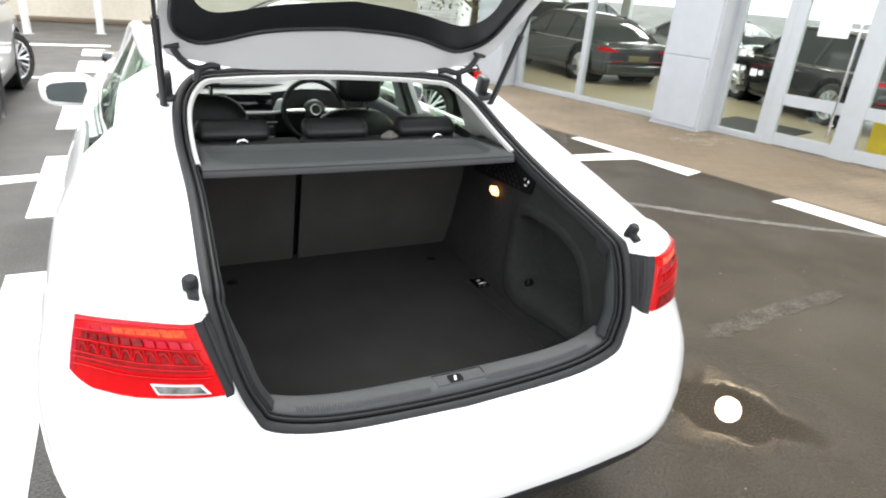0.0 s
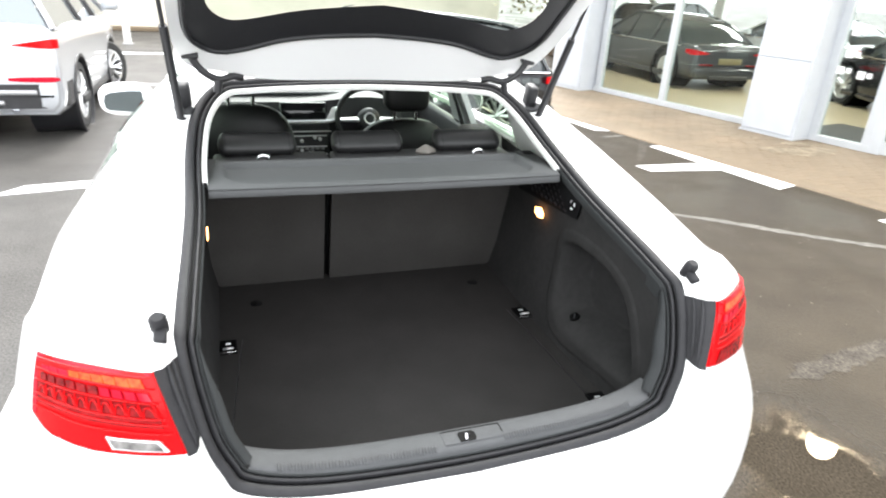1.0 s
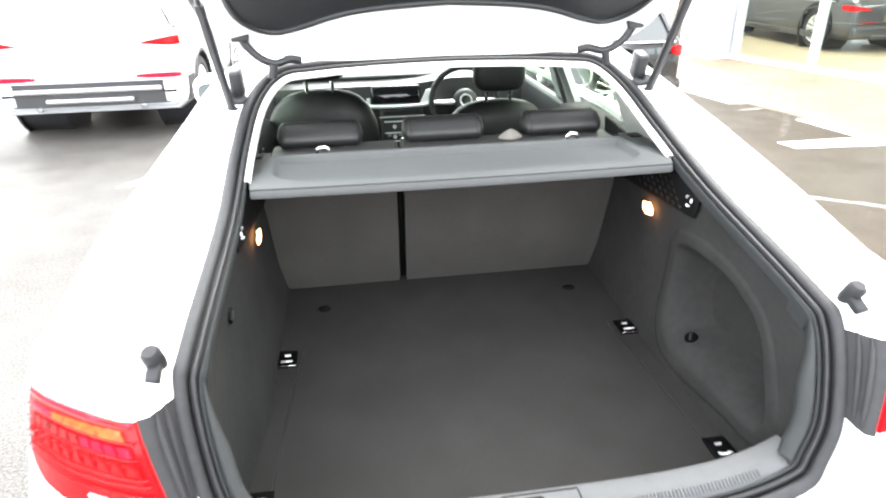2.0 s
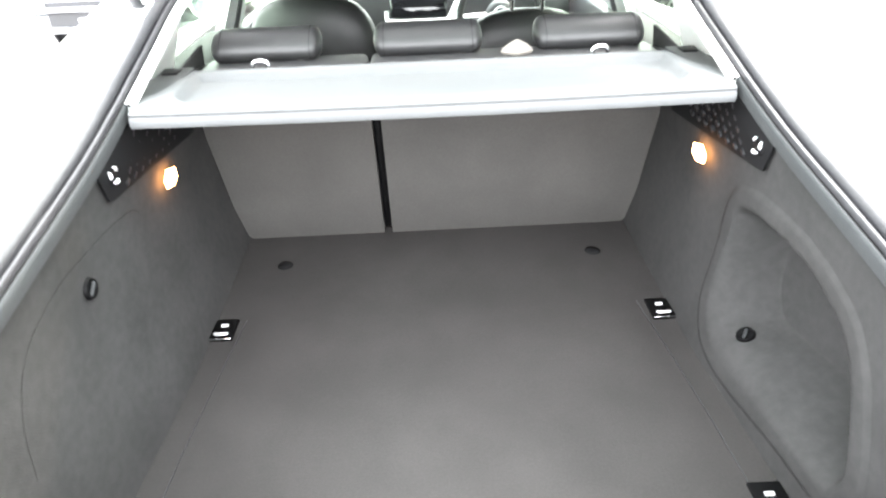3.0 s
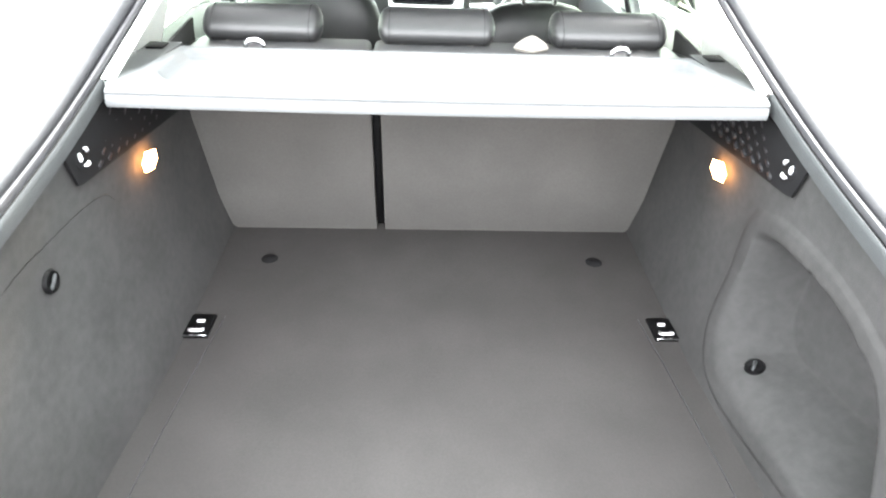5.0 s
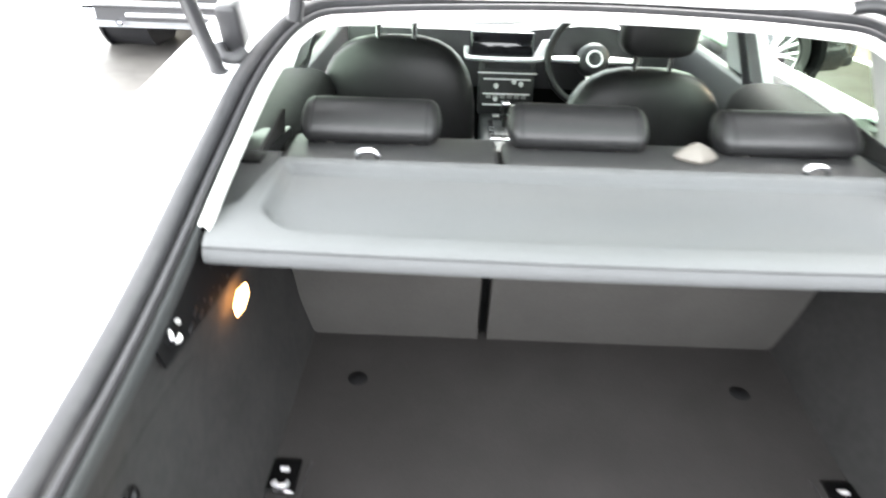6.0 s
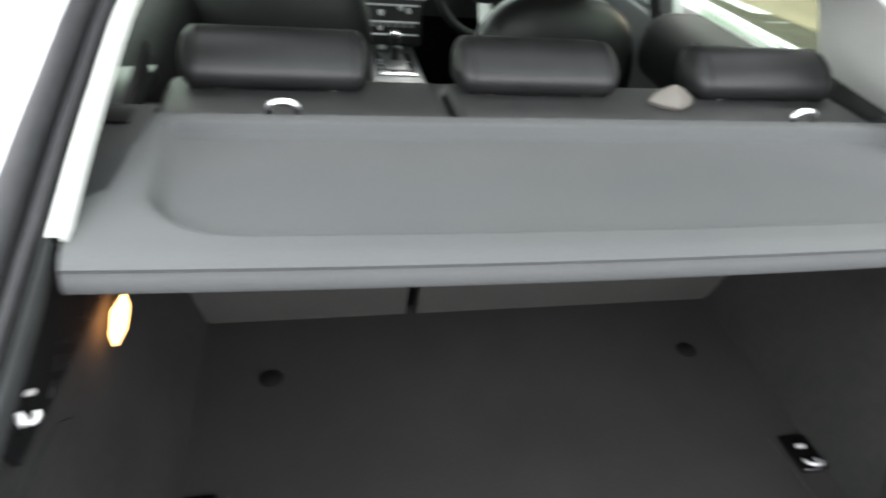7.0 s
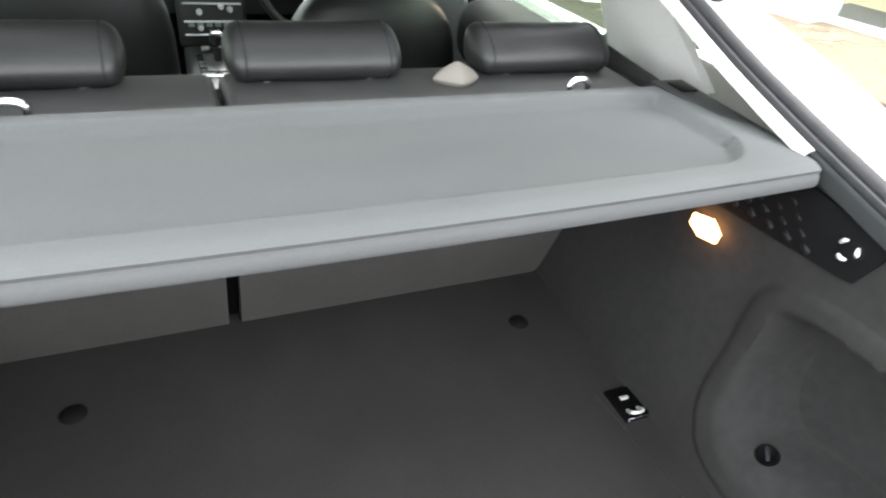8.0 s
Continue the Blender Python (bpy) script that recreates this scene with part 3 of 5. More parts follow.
def post(x, y, h):
    p = thing("bollard", "slim white bollard post in the yard", "bollard", "white bollards")
    part("shaft", tube([(x, y, 0), (x, y, 0.3), (x, y, h)], [0.075, 0.075, 0.06], 12), LINE, p)
    part("cap", lathe([(0.001, h + 0.03), (0.05, h + 0.02), (0.062, h)], 12, "z"), LINE, p).location = (x, y, 0)
    part("base_plate", box((x, y, 0.008), (0.22, 0.22, 0.016), 0.004), SILVER, p)


post(-1.1, 15.4, 1.05)
post(-2.45, 14.8, 1.05)
post(-4.4, 15.4, 1.05)


# ---- other vehicles ----
PLATE = mat("dull_yellow_plate", (0.16, 0.13, 0.06), 0.5, vary=0.1, scale=60)


def vehicle(name, label, length, width, height, paint, m, suv=False, spokes=5, group="parked cars", shape="hatch"):
    """A parked car, built nose to +y with its middle at the origin, then set at the pose m."""
    car = thing(name, label, "car", group)
    L, W, z0 = length / 2, width / 2, 0.2 if not suv else 0.26
    belt, nose, roof = height * (0.68 if suv else 0.63), height * 0.52, height
    wr, arch = (0.345, 0.075) if suv else (0.33, 0.10)
    rear_y, front_y = -L + (0.195 if suv else 0.18) * length, L - (0.29 if suv else 0.19) * length
    rows = []
    tail = (.87, .93, .965) if suv else (.78, .86, .93)
    for f, w, top, bot in ((-1.0, tail[0], 0.55, 0.36), (-0.985, tail[1], belt * 0.93, z0 + 0.05), (-0.93, tail[2], belt, z0), (-0.6, 1.0, belt, z0), (0.0, 1.0, belt * 0.98, z0), (0.45, 0.99, belt * 0.96, z0), (0.8, 0.93, nose * 1.08, z0), (0.95, 0.84, nose * 0.95, z0 + 0.03), (1.0, 0.7, nose * 0.7, z0 + 0.12)):
        y, w = f * L, w * W
        half = [(w * 0.9, bot), (w * 0.985, bot + 0.1), (w, (bot + top) / 2), (w * 0.985, top - 0.1), (w * 0.93, top - 0.02), (w * 0.8, top), (w * 0.4, top + 0.012)]
        rows.append([(x, y, z) for x, z in half] + [(-x, y, z) for x, z in reversed(half)])
    fine = np.array([catmull([r[j] for r in rows], 14) for j in range(len(rows[0]))]).transpose(1, 0, 2)
    fine = np.array([np.concatenate([catmull(r[:7], 5), catmull(r[7:], 5)]) for r in fine])
    bm = grid(fine, False, True)
    bm.verts.ensure_lookup_table()
    n, total = fine.shape[1], len(bm.verts)
    bm.faces.new([bm.verts[k] for k in range(n)])
    bm.faces.new([bm.verts[total - n + k] for k in range(n)])
    for yy in (rear_y, front_y):
        hole = [f for f in bm.faces if abs(f.calc_center_median().x) > W * .62 and math.hypot(f.calc_center_median().y - yy, f.calc_center_median().z - wr) < wr + .055]
        bmesh.ops.delete(bm, geom=hole, context="FACES")
    part("body", bm, paint, car)
    # glasshouse: dark panes with painted roof and pillars
    line = {"suv": ((-.96, 0), (-.87, .78), (-.55, .97), (-.1, 1), (.14, .9), (.5, 0)),
            "hatch": ((-.93, 0), (-.80, .74), (-.5, .96), (-.1, 1), (.12, .9), (.5, 0)),
            "saloon": ((-.82, 0), (-.58, .66), (-.28, .95), (.0, 1), (.14, .9), (.5, 0))}[shape]
    line = catmull([(f * L, belt - .02 + (roof - belt + .02) * u, 0) for f, u in line], 5)
    rows2 = []
    for y, z, _ in line:
        u = (z - belt + .02) / (roof - belt + .02)
        w = (.9 - .24 * u) * W
        rows2.append([(w, y, z - .012), (w * .85, y, z + .006), (w * .5, y, z + .016), (0, y, z + .02), (-w * .5, y, z + .016), (-w * .85, y, z + .006), (-w, y, z - .012)])
    part("roof", thicken(grid(rows2[6:20]), 0.02), paint, car)
    pane = SKY_GLASS if suv else CAR_GLASS
    part("rear_glass", thicken(grid(rows2[0:7]), 0.008), pane, car)
    part("windscreen", thicken(grid(rows2[19:26]), 0.008), CAR_GLASS, car)
    for s in (1, -1):
        lower = [(s * W * 0.955, y, belt - 0.05) for y, z, _ in line]
        upper = [(s * W * (.945 - .26 * (z - belt + .02) / (roof - belt + .02)), y, z - .03) for y, z, _ in line]
        part("side_glass", thicken(grid([lower, upper]), 0.006), pane, car)
        for f in (-0.36, 0.05):
            part("door_pillar", tube([(s * W * 0.96, f * L, belt - 0.05), (s * W * 0.69, f * L - 0.03, roof * 0.975)], 0.03, 6), DARK, car)
        rail = [(s * (abs(x) + 0.004), y, z + 0.012) for x, y, z in upper]
        part("roof_frame", tube(rail, 0.026, 6), paint, car)
        if suv:
            part("roof_rail", tube([(s * (abs(x) - .06), y, z + .07) for x, y, z in upper[7:19]], 0.014, 6), SILVER, car)
        part("belt_trim", tube([(s * W * 0.965, y, belt - 0.045) for y in (line[0][0], 0, line[-1][0])], 0.011, 6), CHROME, car)
        part("sill", box((s * W * 0.93, 0, z0 + 0.03), (0.1, length * 0.62, 0.11), 0.03), DARK if suv else paint, car)
        part("mirror", box((s * (W + 0.08), 0.34 * L, belt + 0.06), (0.2, 0.1, 0.13), 0.04, 3), paint, car)
        for yy in (rear_y, front_y):
            part("wheel_arch", lathe([(wr + arch, W * 0.972), (wr + arch - .005, W * 1.004), (wr + arch * .5, W * 1.006), (wr + 0.03, W * 0.95), (wr + 0.06, W * 0.5), (.05, W * 0.5)], 32), DARK if suv else BLACK, car).matrix_local = Matrix.Translation((0, yy, wr)) @ Matrix.Diagonal((s, 1, 1, 1))
            hub = tagged(new("wheel"), "")
            hub.parent = car
            rim("wheel", wr, 0.22, hub, spokes, (s * (W - 0.13), yy, wr), s)
            if suv and yy > 0:
                hub.matrix_local = pose(s * (W - .1), yy, 0, 0, 0, -28) @ Matrix.Translation((-s * (W - .1), -yy, 0))
        wrap = []
        for fx, fy, lo, hi in ((.56, -.994, .81, .83), (.7, -.99, .80, .86), (.85, -.978, .785, .89), (.935, -.945, .785, .905), (.98, -.90, .82, .9)) if not suv else ((.58, -1.004, .832, .842), (.68, -1.0, .825, .858), (.80, -.994, .815, .875), (.90, -.982, .81, .888), (.955, -.95, .815, .885)):
            wrap.append([(s * (W * fx + .02), L * fy - .03, belt * (lo + (hi - lo) * k / 3)) for k in range(4)])
        part("tail_lamp", thicken(grid(wrap), .02), RED, car, "red wrap-round tail lamp")
        if suv:
            strip = [[(s * W * fx, L * fy - .012, .61 + dz) for dz in (-.024 * k, .022 * k)] for fx, fy, k in ((.50, -1.004, .5), (.62, -1.004, .9), (.78, -1.002, 1), (.90, -.995, 1), (.95, -.985, .5))]
            part("fog_reflector", thicken(grid(strip), .014), RED_EDGE, car, "slim red reflector")
            part("exhaust_tip", lathe([(.03, -.06), (.036, .05), (.034, .07), (.028, .06), (.026, -.04)], 16, "y"), CHROME, car).location = (s * W * .52, -L + .02, .335)
        else:
            part("fog_reflector", box((s * W * 0.6, -L * 1.0 - 0.005, z0 + 0.28), (0.3, 0.03, 0.03), 0.01), RED_DEEP, car, "slim red reflector")
        part("head_lamp", box((s * W * 0.72, L * 0.955, nose * 0.92), (0.3, 0.16, 0.1), 0.04, 3), CAR_GLASS, car)
    if suv:
        wrap = [[(W * fx, L * fy - .02, z) for z in (.345, .37, .45, .55, .565)] for fx, fy in ((-.985, -.80), (-.97, -.90), (-.9, -.965), (-.7, -.993), (0, -1.005), (.7, -.993), (.9, -.965), (.97, -.90), (.985, -.80))]
        wrap = np.array([catmull(np.array(wrap)[:, k], 4) for k in range(5)])
        part("rear_bumper", thicken(grid(wrap), .03), DARK, car, "dark unpainted lower bumper")
        part("bumper_strip", box((0, -L - .035, .495), (width * .74, .04, .05), .018, 3), SILVER, car, "silver bumper strip")
        part("skid_plate", box((0, -L - .03, .40), (width * .44, .05, .045), .015, 3), SILVER, car)
    else:
        part("rear_bumper", box((0, -L + 0.03, z0 + 0.13), (width * 0.86, 0.14, 0.2), 0.05, 3), paint, car)
        part("skid_plate", box((0, -L - 0.02, z0 + 0.05), (width * 0.5, 0.08, 0.07), 0.02, 2), DARK, car)
    part("number_plate", box((0, -L - 0.012, belt * 0.66), (0.52, 0.02, 0.11), 0.004), PAPER if suv else PLATE, car)
    part("front_grille", box((0, L - 0.02, nose * 0.62), (0.7, 0.08, 0.3), 0.03), DARK, car)
    car.matrix_world = m
    return car


vehicle("parked_suv", "silver compact off-roader with dark lower cladding", 4.02, 1.83, 1.6, SILVER_PAINT, pose(-2.77, 7.56, 0, 0, 0, 0), True, 10, "parked cars", "suv")
vehicle("parked_hatchback", "black small hatchback parked across the yard", 3.95, 1.74, 1.34, BLACK_PAINT, pose(1.08, 5.90, 0, 0, 0, 90), False, 10)
vehicle("showroom_saloon", "dark grey saloon displayed on the tan showroom floor", 4.4, 1.78, 1.32, GREY_PAINT, pose(8.74, 10.88, 0.02, 0, 0, -2), False, 10, "showroom cars", "saloon")
vehicle("showroom_coupe", "silver car displayed beside the grey saloon", 4.5, 1.83, 1.4, SILVER_PAINT, pose(13.0, 11.2, 0.02, 0, 0, 6), False, 10, "showroom cars", "saloon")
vehicle("showroom_hatchback", "black hatchback displayed behind the glass door", 3.95, 1.8, 1.45, BLACK_PAINT, pose(10.62, 6.0, 0.02, 0, 0, -17), False, 10, "showroom cars")
vehicle("showroom_estate", "silver car displayed at the back of the showroom", 4.0, 1.8, 1.5, SILVER_PAINT, pose(12.7, 15.6, 0.02, 0, 0, -85), False, 5, "showroom cars")


# ---- autumn tree past the showroom's end ----
def tree(x, y, h, seed):
    rnd = random.Random(seed)
    t = thing("tree", "autumn tree with thin yellow-green leaves", "tree")
    part("trunk", tube([(x, y, 0), (x + .05, y, h * .25), (x - .03, y + .05, h * .5), (x, y, h * .8)], [.13, .1, .07, .02], 8), BARK, t)
    tips = []
    for k in range(14):
        a, z = rnd.uniform(0, 6.28), h * rnd.uniform(.25, .75)
        r = rnd.uniform(.6, 1.5)
        e = (x + r * math.cos(a), y + r * math.sin(a), z + rnd.uniform(.2, .9))
        part("limb", tube([(x, y, z), ((x + e[0]) / 2, (y + e[1]) / 2, (z + e[2]) / 2 + .1), e], [.035, .025, .008], 5), BARK, t)
        tips.append(e)
    verts, faces = [], []
    for _ in range(2600):
        c = rnd.choice(tips)
        p = Vector((c[0] + rnd.gauss(0, .38), c[1] + rnd.gauss(0, .38), c[2] + rnd.gauss(0, .35)))
        a = Vector((rnd.uniform(-1, 1), rnd.uniform(-1, 1), rnd.uniform(-1, 1))).normalized() * .07
        b = a.cross(Vector((rnd.uniform(-1, 1), rnd.uniform(-1, 1), 1))).normalized() * .04
        k = len(verts)
        verts += [tuple(p - a), tuple(p + b), tuple(p + a), tuple(p - b)]
        faces.append((k, k + 1, k + 2, k + 3))
    me = bpy.data.meshes.new("crown")
    me.from_pydata(verts, [], faces)
    me.materials.append(LEAF)
    crown = new("crown", me)
    crown.parent = t


tree(8.0, 14.6, 4.2, 3)
tree(10.6, 18.0, 5.0, 5)


# ---- the white hatchback with its boot open ----
car = thing("white_hatchback", "white five-door hatchback with its tailgate raised and boot open", "car")
# ways over the bodywork from the boot opening outwards, for one side
WAYS = [
    [(0, -.252, .706), (0, -.285, .70), (0, -.355, .65), (0, -.37, .56), (0, -.362, .485), (0, -.335, .425), (0, -.25, .37)],
    [(.30, -.248, .718), (.31, -.28, .71), (.33, -.345, .65), (.36, -.36, .56), (.38, -.35, .485), (.385, -.325, .425), (.37, -.24, .37)],
    [(.452, -.236, .748), (.48, -.275, .735), (.55, -.32, .66), (.62, -.32, .56), (.65, -.30, .49), (.645, -.265, .43), (.61, -.15, .365)],
    [(.493, -.222, .79), (.52, -.265, .79), (.67, -.255, .74), (.81, -.185, .65), (.845, -.12, .55), (.81, -.07, .465), (.74, .05, .36)],
    [(.525, -.195, .865), (.545, -.25, .86), (.70, -.185, .845), (.825, -.06, .82), (.912, .08, .70), (.882, .15, .5), (.82, .25, .22)],
    [(.553, -.115, .985), (.59, -.185, 1.0), (.70, -.125, .995), (.797, -.03, .976), (.87, .13, .928), (.905, .3, .72), (.88, .4, .22)],
    [(.553, -.03, 1.022), (.605, -.075, 1.03), (.70, -.05, 1.02), (.785, .06, 1.0), (.865, .22, .95), (.907, .42, .72), (.88, .5, .22)],
    [(.542, .30, 1.10), (.60, .29, 1.105), (.69, .30, 1.10), (.784, .36, 1.071), (.868, .49, .985), (.91, .65, .74), (.88, .7, .22)],
    [(.545, .58, 1.175), (.60, .58, 1.188), (.68, .60, 1.187), (.741, .66, 1.147), (.861, .79, .988), (.912, .9, .75), (.88, .9, .22)],
    [(.525, .77, 1.25), (.58, .80, 1.27), (.66, .86, 1.25), (.735, .95, 1.16), (.859, 1.08, .995), (.914, 1.1, .75), (.88, 1.1, .22)],
    [(.46, .865, 1.307), (.52, .92, 1.335), (.62, 1.0, 1.292), (.744, 1.15, 1.175), (.86, 1.28, .995), (.915, 1.3, .75), (.88, 1.3, .22)],
]
FINE = np.array([catmull(w, 4) for w in WAYS])            # ways x 25
SKIN = np.array([catmull(FINE[:, j], 5) for j in range(FINE.shape[1])]).transpose(1, 0, 2)   # 51 x 25 over one side


def side_of(rows, s):
    return [[(s * x, y, z) for x, y, z in r] for r in rows]


LO, HI = 20, 25                                          # the lamp's stretch of the skin
for s in (1, -1):
    # bumper and wing with the dark recess beside the lamp left out
    bm = grid(side_of(SKIN, s))
    bm.verts.index_update()
    cols = SKIN.shape[1]
    gone = [f for f in bm.faces if all(LO <= v.index // cols <= HI and v.index % cols <= 4 for v in f.verts)]
    gone += [f for f in bm.faces if all(v.index // cols >= 41 and 10 <= v.index % cols <= 14 for v in f.verts)]
    gone += [f for f in bm.faces if all(v.index // cols <= 19 and v.index % cols >= 16 for v in f.verts)]
    bmesh.ops.delete(bm, geom=gone, context="FACES")
    part("bumper_valance", thicken(grid(side_of(SKIN[:20, 16:], s)), 0.010), DARK, car, "black lower bumper valance")
    quarter = part("quarter_window", grid(side_of(SKIN[41:, 10:15], s)), QUARTER, car, "small dark green-tinted rear quarter window")
    quarter.visible_shadow = False
    part("rear_wing", thicken(bm, 0.012), WHITE, car, "glossy white rear wing and bumper side")
    inner = SKIN[LO:HI + 1, 0:5]
    part("lamp_recess_trim", thicken(grid(side_of(inner, s)), 0.01), RUBBER, car, "charcoal trim beside the tail lamp")
    for j in (1, 2):
        ridge = [(s * (x + .002), y - .006, z + .004) for x, y, z in SKIN[LO:HI + 1, j]]
        part("trim_ridge", tube(ridge, [.001, .005, .006, .006, .005, .001], 8), RUBBER, car)
    # tail lamp: a shell proud of the skin, with rows inside it
    fine = np.array([catmull(SKIN[LO:HI + 1, j], 4) for j in range(4, 13)]).transpose(1, 0, 2)   # 21 x 9

    def lens_at(a, b, off):
        """A place over the lamp's face: height a, outward b (0 to 1), and how far it stands proud."""
        col = np.array([[np.interp(a, range(len(fine)), fine[:, j, k]) for k in range(3)] for j in range(fine.shape[1])])
        far = np.concatenate([[0], np.cumsum(np.linalg.norm(np.diff(col, axis=0), axis=1))])
        q = [np.interp(b * far[-1], far, col[:, k]) for k in range(3)]
        return (s * (q[0] + .2 * off), q[1] - off - .006, q[2] + .3 * off + .002)

    def lens_patch(a0, a1, b0, b1, off, skew=0.0):
        rows = [[lens_at(a0 + (a1 - a0) * u, b0 + (b1 - b0) * v + skew * u, off) for u in (0, .5, 1)] for v in np.linspace(0, 1, 5)]
        return thicken(grid(rows), .002)

    face = []
    for b in np.linspace(0, 1, 25):
        low = 1.3 + 3.6 * max(0.0, (b - .78) / .22) ** 1.6
        face.append([lens_at(low + (20 - low) * u, b, .0) for u in np.linspace(0, 1, 12)])
    lamp = part("tail_lamp", thicken(grid(face), 0.012), RED, car, "red tail lamp cluster with rows of small segments")
    part("lens_edge", lens_patch(5.0, 19.6, .945, .992, .0015), RED_EDGE, lamp)
    part("lens_edge", lens_patch(19.0, 19.8, .02, .94, .0015), RED_EDGE, lamp)
    for k in range(9):
        b = .07 + k * .092
        part("indicator_segment", lens_patch(15.6, 18.3 - .15 * k, b, b + .086, .0035, .012), AMBER if k < 6 else RED_EDGE, lamp)
    part("dark_band", lens_patch(7.6, 12.4, .05, .93, .0025), RED_BAND, lamp)
    for k in range(10):
        b = .055 + k * .086
        if k > 3:
            part("led_block", lens_patch(13.3, 15.0, b, b + .066, .0045, .008), RED_DEEP, lamp)
        else:
            part("led_block", lens_patch(13.3, 15.0, b, b + .066, .0045, .008), RED_EDGE, lamp)
        hood_line = [lens_at(10.2 + 1.9 * math.sin(math.pi * u) ** .6, b + .004 + .068 * u, .006) for u in np.linspace(0, 1, 9)]
        part("led_block", lens_patch(10.2, 12.0, b + .008, b + .066, .0045, .012), RED_DEEP, lamp)
        part("led_hood", tube(hood_line, .0012, 6), RED, lamp)
        part("led_divider", lens_patch(9.8, 12.6, b - .013, b - .004, .006, .012), RED, lamp)
    if s < 0:
        surround = part("reversing_lamp", lens_patch(2.5, 5.1, .065, .36, .004, .03), PALE, lamp, "clear reversing lamp in a bright rim")
        part("reversing_lens", lens_patch(2.9, 4.7, .085, .345, .0065, .025), CLEAR, surround)
    else:
        part("fog_lamp", lens_patch(2.0, 5.8, .06, .42, .004, .03), RED_DEEP, lamp, "dark red fog lamp")
    for a in (6.6, 8.4, 9.6, 12.9, 15.8, 18.9):
        part("lens_rib", tube([lens_at(a, b, .004) for b in np.linspace(.02, .97, 14)], 0.0016, 6), RED, lamp)

# rubber seal right round the opening
EDGE = [w[0] for w in WAYS] + [(.36, .888, 1.32), (.2, .898, 1.327)]
LOOP = [(0, -.252, .706)] + EDGE[1:] + [(0, .904, 1.33)] + mirrored(reversed(EDGE[1:]))
loop = catmull(LOOP, 6, True)
centre = np.array((0, 0.32, 1.0))
ahead = np.roll(loop, -1, 0) - np.roll(loop, 1, 0)
ahead /= np.linalg.norm(ahead, axis=1, keepdims=True)
into = centre - loop
into -= (into * ahead).sum(1, keepdims=True) * ahead
into /= np.linalg.norm(into, axis=1, keepdims=True)
above = np.cross(ahead, into)
above *= np.sign((above * np.array((0, -.5, .85))).sum(1, keepdims=True))


def sweep(section, over=None):
    """A strip with the given (inward, up) section, right round the boot opening or over a stretch of it."""
    rows = [loop + a * into + b * above for a, b in section]
    if over is None:
        return grid(rows, False, True)
    return grid([[r[k] for k in over] for r in rows])


part("boot_seal", sweep([(-.010, -.006), (-.009, .002), (-.004, .0075), (.004, .009), (.011, .0075), (.0145, .002), (.0155, -.006)]), RUBBER, car, "soft black rubber boot seal")
part("seal_groove", sweep([(.0145, -.003), (.0205, -.004)]), BLACK, car)
part("seal_lip", sweep([(.0195, -.006), (.020, .002), (.0225, .005), (.026, .005), (.0285, .002), (.029, -.006)]), RUBBER, car, "narrow inner lip of the boot seal")
part("seal_groove", sweep([(.0285, -.003), (.0335, -.004)]), BLACK, car)
ring = [k for k in range(len(loop)) if loop[k][1] >= .44]
crest = int(np.argmax(loop[:, 1]))
low_ring = sorted((k for k in range(len(loop)) if loop[k][1] < .47), key=lambda k: (k - crest) % len(loop))
part("opening_flange", sweep([(.0325, -.007), (.033, -.001), (.035, .0005), (.037, -.001), (.0385, -.006), (.039, -.024)], low_ring), SUPPORT, car, "grey plastic flange inside the seal")
for s in (1, -1):
    flank = sorted((k for k in range(len(loop)) if s * loop[k][0] > .46 and .76 < loop[k][2] < 1.03), key=lambda k: loop[k][2])
    rolled = []
    for a, b in ((.040, -.004), (.043, .0005), (.053, .0), (.062, -.005), (.066, -.014), (.067, -.045)):
        wide = [min(1.0, (1.03 - loop[k][2]) / .13) for k in flank]
        rolled.append([loop[k] + (.038 + (a - .038) * w) * into[k] + (b - .006 * (1 - w)) * above[k] for k, w in zip(flank, wide)])
    part("lining_edge", grid(rolled), SUPPORT, car, "grey rolled edge of the side lining")
part("window_trim", thicken(sweep([(.0325, -.006), (.0345, .001), (.039, .0035), (.044, .0025), (.047, -.003), (.048, -.010)], ring), .002), HEADLINER, car, "pale strip round the rear window opening")

# boot floor
SLOPE = math.tan(radians(3.0))


def floor_z(y):
    return 0.58 + (y - 0.55) * SLOPE


def floor_w(y):
    return 0.515 + 0.05 * max(0.0, (0.45 - y) / 0.6) ** 1.2


ys = np.linspace(-0.16, 0.955, 14)
part("boot_floor", thicken(grid([[(u * floor_w(y), y, floor_z(y)) for u in np.linspace(-1, 1, 9)] for y in ys]), 0.02), CARPET, car, "flat charcoal carpeted boot floor")

# sill trim at the rear edge of the boot
sec = [(-.220, .712), (-.2190, .727), (-.2150, .7345), (-.206, .7385), (-.190, .7400), (-.172, .7398), (-.159, .7380), (-.154, .7360), (-.151, .729), (-.142, .60)]


def sill_shift(x):
    """How far the sill bows forward and rises towards its ends."""
    u = abs(x) / .46
    return .017 * u ** 4 + .002 * u * u, .010 * u * u + .026 * u ** 6


